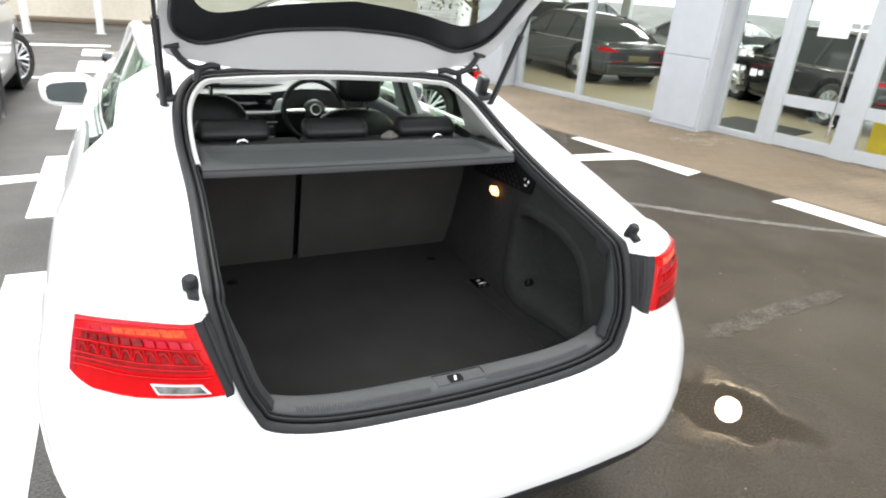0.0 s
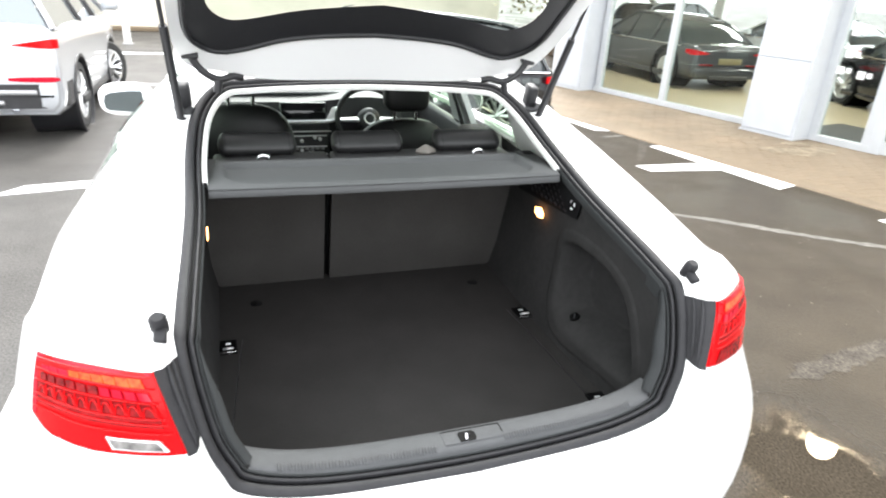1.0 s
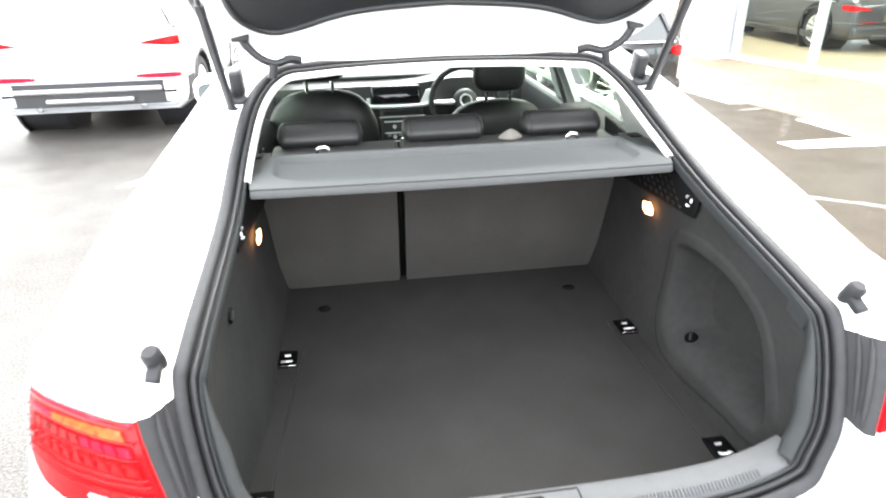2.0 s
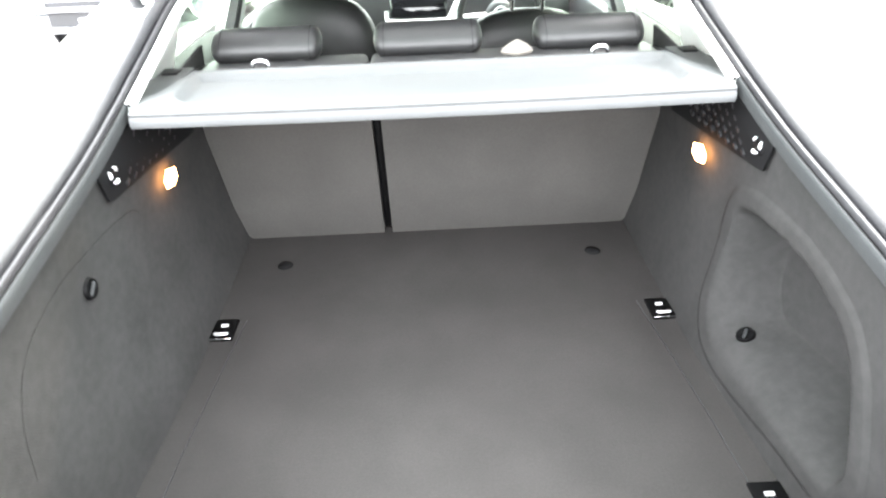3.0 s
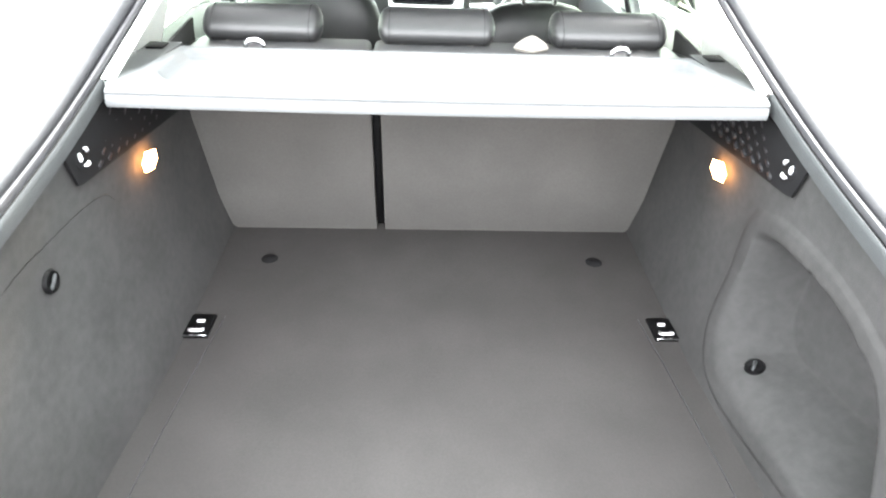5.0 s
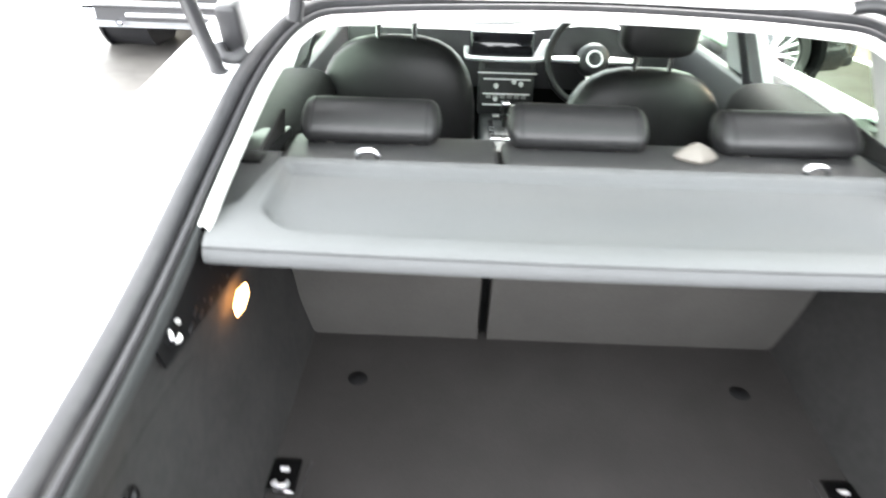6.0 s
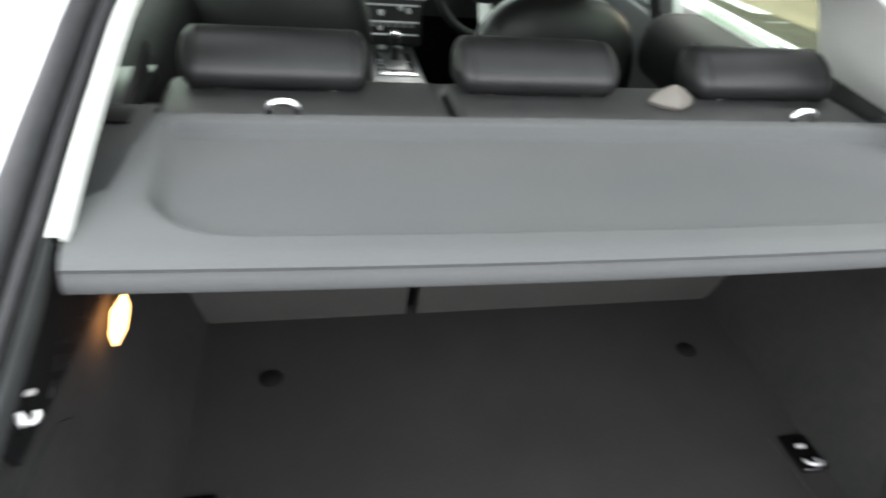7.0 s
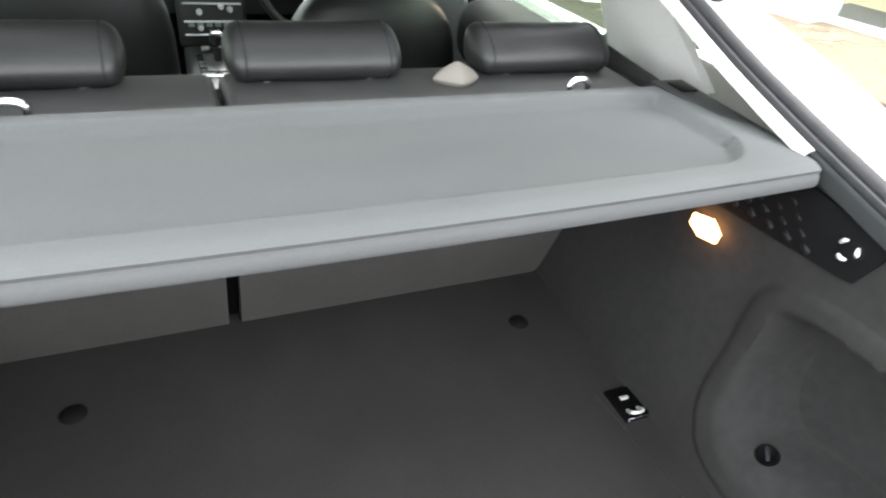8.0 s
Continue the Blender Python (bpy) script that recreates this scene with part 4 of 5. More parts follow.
rows = []
for x in np.linspace(-.468, .468, 41):
    bow, lift = sill_shift(x)
    rows.append([(x, y + bow, z + lift) for y, z in sec])
sill = part("sill_trim", thicken(grid(rows), 0.005), PLASTIC, car, "grey plastic loading sill cover with fine ribs")
for k in range(-60, 61):
    x = k * 0.0066
    if abs(x) < 0.075:
        continue
    bow, lift = sill_shift(x)
    part("sill_rib", box((x, -.2085 + bow, .7385 + lift), (0.0034, 0.016, 0.003), 0.001, 1, pose(0, 0, 0, 24)), PLASTIC, sill)
part("latch_plate", box((0.012, -.1860, .7395), (.135, .040, .003), 0.0012), PLASTIC, sill)
for a, b in (((-.056, -.1655, .7410), (.078, -.1655, .7410)), ((.0795, -.166, .7410), (.0795, -.192, .7412))):
    part("latch_joint", tube([a, b], .0014, 6), BLACK, sill)
part("latch_slot", prism([(-.020, -.204, .7388), (.014, -.204, .7388), (.018, -.196, .7388), (.018, -.180, .7388), (.012, -.174, .7388), (-.016, -.174, .7388), (-.021, -.180, .7388), (-.021, -.196, .7388)], .0035, (0, 0, 1)), BLACK, sill, "black latch slot")
part("latch_pin", tube([(-.006, -.199, .7425), (-.005, -.193, .749), (.002, -.187, .7435)], 0.004, 8), CHROME, sill, "bright latch striker")

# side linings: from the floor up to the opening edge
POCKET = [(.418, .897), (.37, .925), (.30, .932), (.20, .928), (.10, .904), (.048, .862), (.012, .79), (-.016, .70), (.0, .645), (.04, .632), (.12, .63), (.24, .619), (.33, .618), (.385, .633), (.41, .662), (.426, .71), (.424, .80)]


def pocket_depth(y, z):
    """How far (y, z) lies inside the pocket's outline; minus: outside."""
    inside, near = False, 9.0
    n = len(POCKET_LINE)
    for k in range(n):
        (ya, za), (yb, zb) = POCKET_LINE[k], POCKET_LINE[(k + 1) % n]
        if (za > z) != (zb > z) and y < (yb - ya) * (z - za) / (zb - za) + ya:
            inside = not inside
        dy, dz = yb - ya, zb - za
        f = min(1.0, max(0.0, ((y - ya) * dy + (z - za) * dz) / (dy * dy + dz * dz + 1e-9)))
        near = min(near, math.hypot(y - ya - f * dy, z - za - f * dz))
    return near if inside else -near


WALLS = {}


def wall_x(s, y, z):
    """How far out the lining stands at a height and length."""
    w = WALLS[s].reshape(-1, 3)
    return float(w[np.argmin((w[:, 1] - y) ** 2 + (w[:, 2] - z) ** 2), 0])


POCKET_LINE = [tuple(q[:2]) for q in catmull([(y, z, 0) for y, z in POCKET], 4, True)]


def lining(s):
    top = catmull([(.45, -.2, .77), (.50, -.165, .85), (.53, -.085, .985), (.533, 0, 1.018), (.532, .15, 1.06), (.532, .30, 1.088), (.530, .45, 1.105), (.52, .60, 1.105), (.53, .80, 1.11), (.54, .95, 1.115)], 28)
    rows = []
    for x, y, z in top:
        yb = -0.16 + (y + 0.2) * (0.955 + 0.16) / 1.15
        low = (floor_w(yb) + 0.004, yb, floor_z(yb) - 0.004)
        row = []
        for k in range(111):
            f = k / 110
            bow = 0.022 * math.sin(math.pi * f) * min(1.0, max(0.0, (y + 0.1) / 0.3))
            q = [low[0] + (x - low[0]) * f + bow, low[1] + (y - low[1]) * f, low[2] + (z - low[2]) * f]
            if s > 0:
                d = pocket_depth(q[1], q[2])
                g = min(1.0, max(0.0, d / (.03 + (.045 if q[1] > .26 else .022 + .023 * max(0.0, (q[1] - .12) / .14)) * ((.75 - q[2]) / .1 + math.hypot((.75 - q[2]) / .1, .35)))))
                q[0] += (.10 + .06 / (1 + math.exp((q[1] - .18) / .045))) * g * g * (3 - 2 * g) - .005 * min(1.0, max(0.0, (d + .032) / .008)) * (1 - g)
            row.append(q)
        rows.append(row)
    WALLS[s] = np.array(rows)
    return thicken(grid(side_of(rows, s)), 0.006)


for s in (1, -1):
    part("side_lining", lining(s), FELT, car, "charcoal felt boot side lining")
    # dark corner panel with a field of small bumps and the net hook
    corner = [(.522, .465, 1.094), (.524, .316, 1.072), (.530, .343, 1.008), (.532, .36, 1.003), (.532, .46, .996), (.519, .72, .985), (.513, .72, 1.09)]
    panel = part("corner_panel", prism([(s * x, y, z) for x, y, z in corner], 0.004, (-s, 0, 0)), CORNER, car, "black corner panel with raised dots")
    for a in range(8):
        for b in range(5):
            y, z = .412 + a * .030 + b * .013, 1.012 + b * .0165
            part("dot", box((s * (float(np.interp(y, [.34, .46, .72], [.5195, .518, .508])) + .09 * (1.09 - z)), y, z), (.006, .016, .0095), .0022, 1, pose(0, 0, 0, 35)), DOT, panel)
    part("corner_trim", thicken(grid([[(s * .538, .318, 1.088), (s * .519, .305, 1.076)], [(s * .535, .40, 1.105), (s * .516, .40, 1.094)], [(s * .532, .485, 1.122), (s * .513, .47, 1.112)]]), .004), TRIM, car, "grey plastic strip under the window trim")
    hook = part("net_hook", lathe([(.001, .0015), (.016, .0015), (.018, 0)], 18), CORNER, car, "net hook with three bright prongs")
    hook.matrix_local = pose(s * .522, .362, 1.045) @ Matrix.Diagonal((-s, 1, 1, 1))
    for a in (15, 135, 255):
        arc = [(.003 + .003 * math.sin(radians(d * 2.6)), .0125 * math.cos(radians(a + d)), .0125 * math.sin(radians(a + d))) for d in (0, 18, 36, 54)]
        part("prong", tube(arc, [.0018, .0030, .0030, .0018], 8), BRIGHT, hook)
    # warm lamp
    part("boot_lamp", prism([(s * (.518), .527, .958), (s * .518, .548, .972), (s * .518, .585, .962), (s * .518, .586, .944), (s * .518, .562, .934), (s * .518, .53, .941)], 0.0025, (-s, 0, 0)), LAMP, car, "glowing warm boot lamp")
    # lashing eyes
    for y, out in ((.545, 0), (.059, .02)):
        eye = part("lashing_eye", box((s * (.492 + out), y, floor_z(y) + .003), (.056, .072, .008), .003), BLACK, car, "black plate with chrome lashing ring")
        z = floor_z(y)
        part("ring", tube(catmull([(s * (.479 + out), y - .016, z + .007), (s * (.477 + out), y - .026, z + .014), (s * (.484 + out), y - .032, z + .018), (s * (.495 + out), y - .032, z + .018), (s * (.502 + out), y - .026, z + .014), (s * (.500 + out), y - .016, z + .007)], 4), .0034, 8), BRIGHT, eye, "chrome lashing ring")
        part("pivot", tube([(s * (.482 + out), y + .010, z + .008), (s * (.497 + out), y + .010, z + .008)], .0042, 8), BRIGHT, eye)
        part("rear_bar", box((s * (.492 + out), y - .035, z + .0065), (.052, .0035, .003), .001), CHROME, eye)
    part("floor_button", lathe([(.001, .004), (.017, .003), (.02, 0)], 16, "z"), CORNER, car, "round black floor fastener").location = (s * .395, .786, floor_z(.786) + .002)
for y, z, s in ((.335, .671, 1), (.236, .914, -1)):
    k = part("turn_fastener", lathe([(.001, .003), (.008, .002), (.0125, .005), (.016, .005), (.018, 0)], 18), BLACK, car, "round black turn fastener")
    k.matrix_local = pose(s * (wall_x(s, y, z) - (.016 if s > 0 else .008)), y, z, 0, 62 if s > 0 else 0, 0) @ Matrix.Diagonal((-s, 1, 1, 1))
    part("slot", box((.005, 0, 0), (.005, .024, .006), .002, 1, pose(0, 0, 0, 40)), SUPPORT, k)
# cut line of the lid in the lining
lid = catmull([(0, -.01, .78), (0, .01, .87), (0, .06, .935), (0, .15, .963), (0, .25, .965), (0, .35, .963), (0, .42, .953), (0, .45, .93)], 8)
part("lid_joint", tube([(-wall_x(-1, y, z) + .0035, y, z) for _, y, z in lid], .0029, 6), BLACK, car)
for s in (1, -1):
    part("floor_seam", tube([(s * x, y, floor_z(y) - .0010) for x, y in ((.447, .58), (.46, .47), (.474, .32), (.484, .2), (.49, .1), (.492, -.1))], .0018, 6), DARK, car)

# rear seat backs, seen from the boot
def backrest(x0, x1):
    rows = []
    for f in (0, .02, .05, .09, .14, .3, .6, .9):
        y, z = .975 - .11 * f, .605 + .50 * f
        wide = 1.0 + 0.05 * f - 0.045 * max(0.0, 1 - f / .09) ** 2
        rows.append([(x * (wide if abs(x) > .2 else 1), y, z) for x in np.linspace(x0, x1, 7)])
    return thicken(grid(rows), 0.05)


part("seat_back", backrest(-.525, -.146), SEATBACK, car, "narrow grey carpeted folding seat back")
part("seat_back", backrest(-.124, .525), SEATBACK, car, "wide grey carpeted folding seat back")
part("seat_gap", box((-.135, .905, .835), (.018, .03, .46), .003, 1, pose(0, 0, 0, 12.4)), BLACK, car, "black gap between the seat backs")

# parcel shelf: tray with a rolled rear edge
def shelf_w(y, s):
    """Half the shelf's width; the notch for the supports starts further forward on one side."""
    at = [.42, .44, .50, .512, .522, .536, .60, .71] if s < 0 else [.42, .44, .50, .548, .566, .59, .63, .71]
    return float(np.interp(y, at, [.497, .499, .512, .512, .502, .489, .487, .484]))


plan = []
for y in np.concatenate([np.linspace(.424, .45, 5), np.linspace(.455, .56, 36), np.linspace(.57, .66, 10), np.linspace(.665, .708, 11)]):
    row = []
    for u in np.linspace(-1, 1, 141):
        x = u * shelf_w(y, u)
        back = .460 + .055 * max(0, (abs(x) - .36) / .09) ** 3
        inside = min(1, max(0, (.463 + .07 * (y - .6) - abs(x)) / .012)) * min(1, max(0, (y - back) / .014)) * min(1, max(0, (.69 - y) / .014))
        inside = inside * inside * (3 - 2 * inside)
        roll = .006 * max(0, 1 - (y - .424) / .018) ** 2
        row.append((x, y - .010 * (1 - u * u) * (.74 - y) / .31, 1.127 - .012 * (y - .43) / .3 - .017 * inside - roll))
    plan.append(row)
shelf = part("parcel_shelf", thicken(grid(plan), 0.012), SHELF, car, "grey fabric parcel shelf with a sunken tray", auto=60)
lip = []
for u in np.linspace(-1, 1, 33):
    bow = .427 - .010 * (1 - u * u)
    lip.append([(u * .498, bow + dy, z) for dy, z in ((.016, 1.124), (.004, 1.122), (-.002, 1.1185), (-.0012, 1.1165), (-.004, 1.113), (-.0055, 1.104), (-.003, 1.0985), (.006, 1.097), (.03, 1.098))])
part("shelf_lip", thicken(grid(lip), .003), SHELF, shelf, auto=50)
for s in (1, -1):
    wing = [(s * .497, .528, 1.11), (s * .505, .522, 1.109), (s * .54, .518, 1.106), (s * .54, .72, 1.112), (s * .48, .72, 1.112), (s * .486, .60, 1.11), (s * .489, .545, 1.11)]
    part("support_slot", box((s * .516, .69, 1.1205), (.03, .035, .003), .001), BLACK, car)
    part("shelf_side", prism(wing, .008, (0, 0, 1)), WING, car, "dark plastic shelf support")
    part("strap_loop", tube(catmull([(s * .346 - .016, .718, 1.10), (s * .346 - .015, .716, 1.122), (s * .346, .715, 1.128), (s * .346 + .015, .716, 1.122), (s * .346 + .016, .718, 1.10)], 4), .0048, 8), CHROME, car, "bright chrome seat-belt guide loop")

part("shelf_flap", thicken(grid([[(x, y, z) for x in np.linspace(-.5, .5, 5)] for y, z in ((.69, 1.106), (.712, 1.104), (.735, 1.085))]), .004), CARPET, car)

# rear bench top and headrests
part("bench_top", box((-.3155, .785, 1.077), (.355, .15, .05), .014, 4), BENCH, car, "black leather top of the narrow rear backrest")
part("bench_top", box((.18, .785, 1.077), (.624, .15, .05), .014, 4), BENCH, car, "black leather top of the wide rear backrest")
part("bench_core", box((0, .785, 1.055), (.97, .13, .06), .01, 2), BLACK, car)
part("rear_bench", box((0, .98, .78), (1.1, .12, .46), .05, 3, pose(0, 0, 0, 12)), LEATHER, car)
part("bench_cushion", box((0, 1.36, .62), (1.16, .5, .16), .05, 3), LEATHER, car)


def pad(c, sx, sy, sz, power=3.2):
    """A stuffed pad: a rounded block that swells in the middle."""
    rows = []
    for i in range(17):
        v = -math.pi / 2 + math.pi * i / 16
        row = []
        for k in range(32):
            u = 2 * math.pi * k / 32

            def sp(a, e):
                return math.copysign(abs(a) ** e, a)
            e = 2 / power
            row.append((c[0] + sx * sp(math.cos(v), e) * sp(math.cos(u), e), c[1] + sy * sp(math.cos(v), e) * sp(math.sin(u), e), c[2] + sz * sp(math.sin(v), e)))
        rows.append(row)
    return grid(rows, False, True)


PROFILE = catmull([(.030, .0, 0), (.004, -.001, 0), (-.022, .004, 0), (-.034, .018, 0), (-.033, .034, 0), (-.022, .051, 0), (-.004, .064, 0), (.018, .069, 0), (.040, .062, 0), (.052, .042, 0), (.048, .016, 0)], 3, True)
PROFILE[:, 0] += .34 * np.maximum(0, PROFILE[:, 1] - .036)


def headrest(x, half):
    """A low headrest: a stuffed roll, fullest low down at the back, with rounded, piped ends."""
    mid = PROFILE.mean(0)
    rows = []
    for u in np.concatenate([np.linspace(-1, -.8, 9), np.linspace(-.7, .7, 9), np.linspace(.8, 1, 9)]):
        k = max(.02, 1 - max(0, (abs(u) - .78) / .22) ** 2.6) ** .5
        k *= 1 - .012 * math.exp(-((abs(u) - .80) / .012) ** 2)
        rows.append([(x + half * u, .835 + mid[0] + (p[0] - mid[0]) * k, 1.097 + mid[1] + .96 * (p[1] - mid[1]) * k) for p in PROFILE])
    bm = grid(rows, False, True)
    bm.verts.ensure_lookup_table()
    n = len(PROFILE)
    bm.faces.new([bm.verts[k] for k in range(n)])
    bm.faces.new([bm.verts[len(rows) * n - n + k] for k in range(n)])
    return bm


for x, hw in ((-.356, .120), (-.004, .120), (.350, .122)):
    h = part("rear_headrest", headrest(x, hw), LEATHER, car, "low black leather rear headrest")
    for u in (-.80, .80):
        part("piping", tube([(x + hw * u, .835 + p[0], 1.0985 + .96 * p[1]) for p in PROFILE[4:26]], .0009, 6), MATT_LEATHER, h)
    for dx in (-.07, .07):
        part("headrest_collar", lathe([(.001, .009), (.014, .008), (.018, 0)], 12, "z"), COLLAR, h).location = (x + dx, .828, 1.099)

# belt buckle cover lying on the bench top
part("belt_guide", pad((.186, .79, 1.108), .036, .026, .024, 1.3), COLLAR, car, "pale belt guide on the bench top")


# front seats
def front_seat(x, top, half):
    seat = part("front_seat_back", pad((x, 1.62, top - .29), half, .085, .29, 3.0), LEATHER, car, "black leather front seat back")
    part("headrest", pad((x, 1.59, top + .115), .105, .05, .075, 4.0), LEATHER, seat)
    for dx in (-.05, .05):
        part("headrest_post", tube([(x + dx, 1.6, top - .02), (x + dx, 1.595, top + .06)], .008, 8), CHROME, seat)
    part("seat_cushion", box((x, 1.95, .5), (.5, .52, .16), .05, 3), LEATHER, seat)


front_seat(-.385, 1.115, .23)
front_seat(.335, 1.045, .24)

# dashboard, screen, console and steering wheel
rows = []
for x in np.linspace(-.68, .68, 15):
    hump = .03 * math.exp(-((x - .34) / .2) ** 2)
    rows.append([(x, 2.52, .72), (x, 2.50, .86), (x, 2.53, .955 + hump), (x, 2.62, .985 + hump), (x, 3.0, .975), (x, 3.1, .9)])
part("dashboard", thicken(grid(rows), .02), DARK, car, "black dashboard")
part("dash_top", box((-.18, 2.8, .99), (1.0, .4, .02), .008), PLASTIC, car, "charcoal dashboard top")
binnacle = part("centre_screen", box((-.03, 2.47, .915), (.27, .03, .10), .014, 3, pose(0, 0, 0, -12)), SCREEN, car, "black centre display")
part("screen_trim", tube(catmull([(-.178, 2.458, .905), (-.176, 2.452, .868), (-.15, 2.447, .860), (0, 2.445, .858), (.13, 2.447, .862), (.155, 2.452, .885), (.158, 2.458, .93)], 5), [.010] * 5 + [.013] * 21 + [.016] * 5, 8, squash=.8), BRIGHT, binnacle, "bright silver frame round the display")
part("screen_wing", prism([(.10, 2.452, .868), (.158, 2.446, .868), (.162, 2.452, .94), (.135, 2.456, .935)], .012, (0, 1, 0)), BRIGHT, binnacle)
stack = part("centre_console", box((0, 2.5, .73), (.24, .06, .24), .015, 2, pose(0, 0, 0, -10)), DARK, car, "black centre console with silver knobs")
for z in (.80, .775, .715, .67):
    part("stack_bar", box((0, 2.452 - (.8 - z) * .17, z), (.25 if z > .79 else .2, .01, .006), .002), BRIGHT, stack)
for k in range(6):
    part("stack_button", box((-.075 + k * .03, 2.447, .7), (.022, .008, .014), .002), SILVER, stack)
part("air_vent", box((0, 2.455, .83), (.2, .012, .03), .004), DARK, stack)
for dx, z in ((-.045, .745), (.03, .765), (.06, .755), (-.045, .69)):
    part("knob", lathe([(.001, -.02), (.009, -.018), (.011, 0)], 14, "y"), BRIGHT, stack).location = (dx, 2.455, z)
console = part("gear_console", box((-.01, 2.2, .56), (.2, .6, .12), .02), DARK, car, "gear console with a bright surround")
part("gear_surround", box((-.01, 2.24, .622), (.135, .22, .01), .004), CHROME, console)
part("gear_gate", box((-.01, 2.25, .627), (.09, .17, .008), .003), DARK, console)
part("gear_lever", tube([(-.01, 2.27, .62), (-.01, 2.28, .67), (-.012, 2.28, .69), (-.012, 2.27, .72)], [.014, .012, .02, .022], 10), LEATHER, console)
part("lever_cap", box((-.012, 2.27, .728), (.035, .05, .012), .004), CHROME, console)
for k in (-1, 1):
    part("console_button", box((-.01 + k * .03, 2.40, .63), (.03, .03, .012), .003), SILVER, console)
tilt = Matrix.Translation((.345, 2.43, .87)) @ Euler((radians(-22), 0, 0)).to_matrix().to_4x4()
wheel_rim = [tilt @ Vector((.185 * math.cos(a), 0, .185 * math.sin(a))) for a in np.linspace(0, 2 * math.pi, 40, endpoint=False)]
steer = part("steering_wheel", tube(wheel_rim, .016, 10, True), LEATHER, car, "black leather three-spoke steering wheel")
part("airbag_cover", lathe([(.001, -.035), (.05, -.032), (.068, -.015), (.07, .02)], 24, "y"), DARK, steer).matrix_local = tilt
part("badge_ring", lathe([(.026, -.037), (.031, -.040), (.035, -.034)], 24, "y"), BRIGHT, steer).matrix_local = tilt
for a in (0, 180, 270):
    c, s = math.cos(radians(a)), math.sin(radians(a))
    part("wheel_spoke", tube([tilt @ Vector((.06 * c, 0, .06 * s)), tilt @ Vector((.17 * c, 0, .17 * s))], [.027, .019], 8, squash=.6), BRIGHT, steer)

# cabin sides: pale pillar trims, glass, doors, roof lining
RAIL = [(.50, .93, 1.315), (.565, 1.15, 1.325), (.585, 1.6, 1.345), (.585, 2.1, 1.335), (.60, 2.45, 1.29), (.66, 2.9, 1.11), (.71, 3.15, 1.0)]
for s in (1, -1):
    rail = catmull(RAIL, 5)
    part("roof_side_rail", tube([(s * x, y, z) for x, y, z in rail], .034, 10), WHITE, car)
    part("cabin_rail_trim", tube([(s * (x - .03), y, z - .02) for x, y, z in rail], .032, 8), PILLAR_TRIM, car, "pale grey cabin rail trim")
    b_post = [(s * .565, 1.72, 1.335), (s * .565, 1.90, 1.34), (s * .735, 2.02, .93), (s * .735, 1.70, .93)]
    part("door_pillar", prism(b_post, .03, (s, 0, 0)), PILLAR_TRIM, car, "pale grey door pillar trim")
    belt_strap = [(s * .555, 1.74, 1.33), (s * .555, 1.79, 1.33), (s * .70, 1.80, .95), (s * .70, 1.74, .95)]
    part("seat_belt", prism(belt_strap, .004, (-s, 0, 0)), DARK, car, "black seat belt")
    c_post = [(s * .545, .86, 1.25), (s * .56, 1.10, 1.31), (s * .64, 1.01, 1.04), (s * .625, .74, 1.085)]
    # paler than the other pillars: light from the opening put into its colour
    part("rear_pillar", prism(c_post, .02, (s, 0, 0)), HEADLINER, car, "pale grey rear pillar trim")
    inner = SKIN[36:42, 8:15] + np.array((-.03, .0, -.03))
    part("quarter_inner_trim", grid(side_of(inner, s)), SUPPORT, car, "dark trim inside the rear quarter")
    ledge = [(s * .545, .50, 1.088), (s * .68, .60, 1.03), (s * .72, 1.0, 1.0), (s * .72, 1.15, .99), (s * .54, 1.0, 1.06), (s * .52, .74, 1.10)]
    part("quarter_ledge", prism(ledge, .02, (0, 0, -1)), DARK, car, "black ledge under the quarter window")
    belt = [(.75, 1.2, 1.035), (.775, 1.7, 1.022), (.785, 2.4, 1.0), (.755, 3.1, .975)]
    for a, b in ((1.08, 1.72), (1.96, 2.9)):
        top = [q for q in catmull(RAIL, 8) if a <= q[1] <= b]
        low = [np.array((np.interp(q[1], [p[1] for p in belt], [p[0] for p in belt]) - .005, q[1], np.interp(q[1], [p[1] for p in belt], [p[2] for p in belt]) - .02)) for q in top]
        g = part("side_window", thicken(grid([[(s * x, y, z) for x, y, z in r] for r in (top, low)]), .004), PRIVACY, car, "green-tinted side window")
        g.visible_shadow = False
    part("belt_moulding", tube([(s * (x + .012), y, z) for x, y, z in catmull(belt, 5)], .012, 8), CHROME, car, "bright waist moulding")
    door = [[(s * x, y, z) for x, z in ((xt, .975 + h), (xt + .06, .96 + h), (.862 - d, .905 + h * 1.7), (.915 - d, .75), (.88 - d, .22))] for y, xt, d, h in ((1.28, .74, 0, .055), (1.7, .77, 0, .048), (2.4, .78, 0, .03), (3.1, .755, .005, .01), (3.6, .72, .02, 0), (4.0, .66, .06, 0), (4.3, .55, .17, 0))]
    fine = np.array([catmull([r[j] for r in door], 4) for j in range(5)])
    fine = np.array([catmull(fine[:, j], 3) for j in range(fine.shape[1])])
    part("door_side", thicken(grid(fine), .02), WHITE, car, "white doors and front wing")
    part("door_card", box((s * .72, 2.0, .78), (.05, 1.7, .38), .02), DARK, car)
    part("shoulder_pad", box((s * .655, 1.25, .94), (.2, .74, .18), .07, 4), MATT_LEATHER, car, "black rear side bolster")
    # mirror
    mir = part("door_mirror", pad((s * .935, 2.47, .985), .132, .08, .082, 3.0), WHITE, car, "white door mirror")
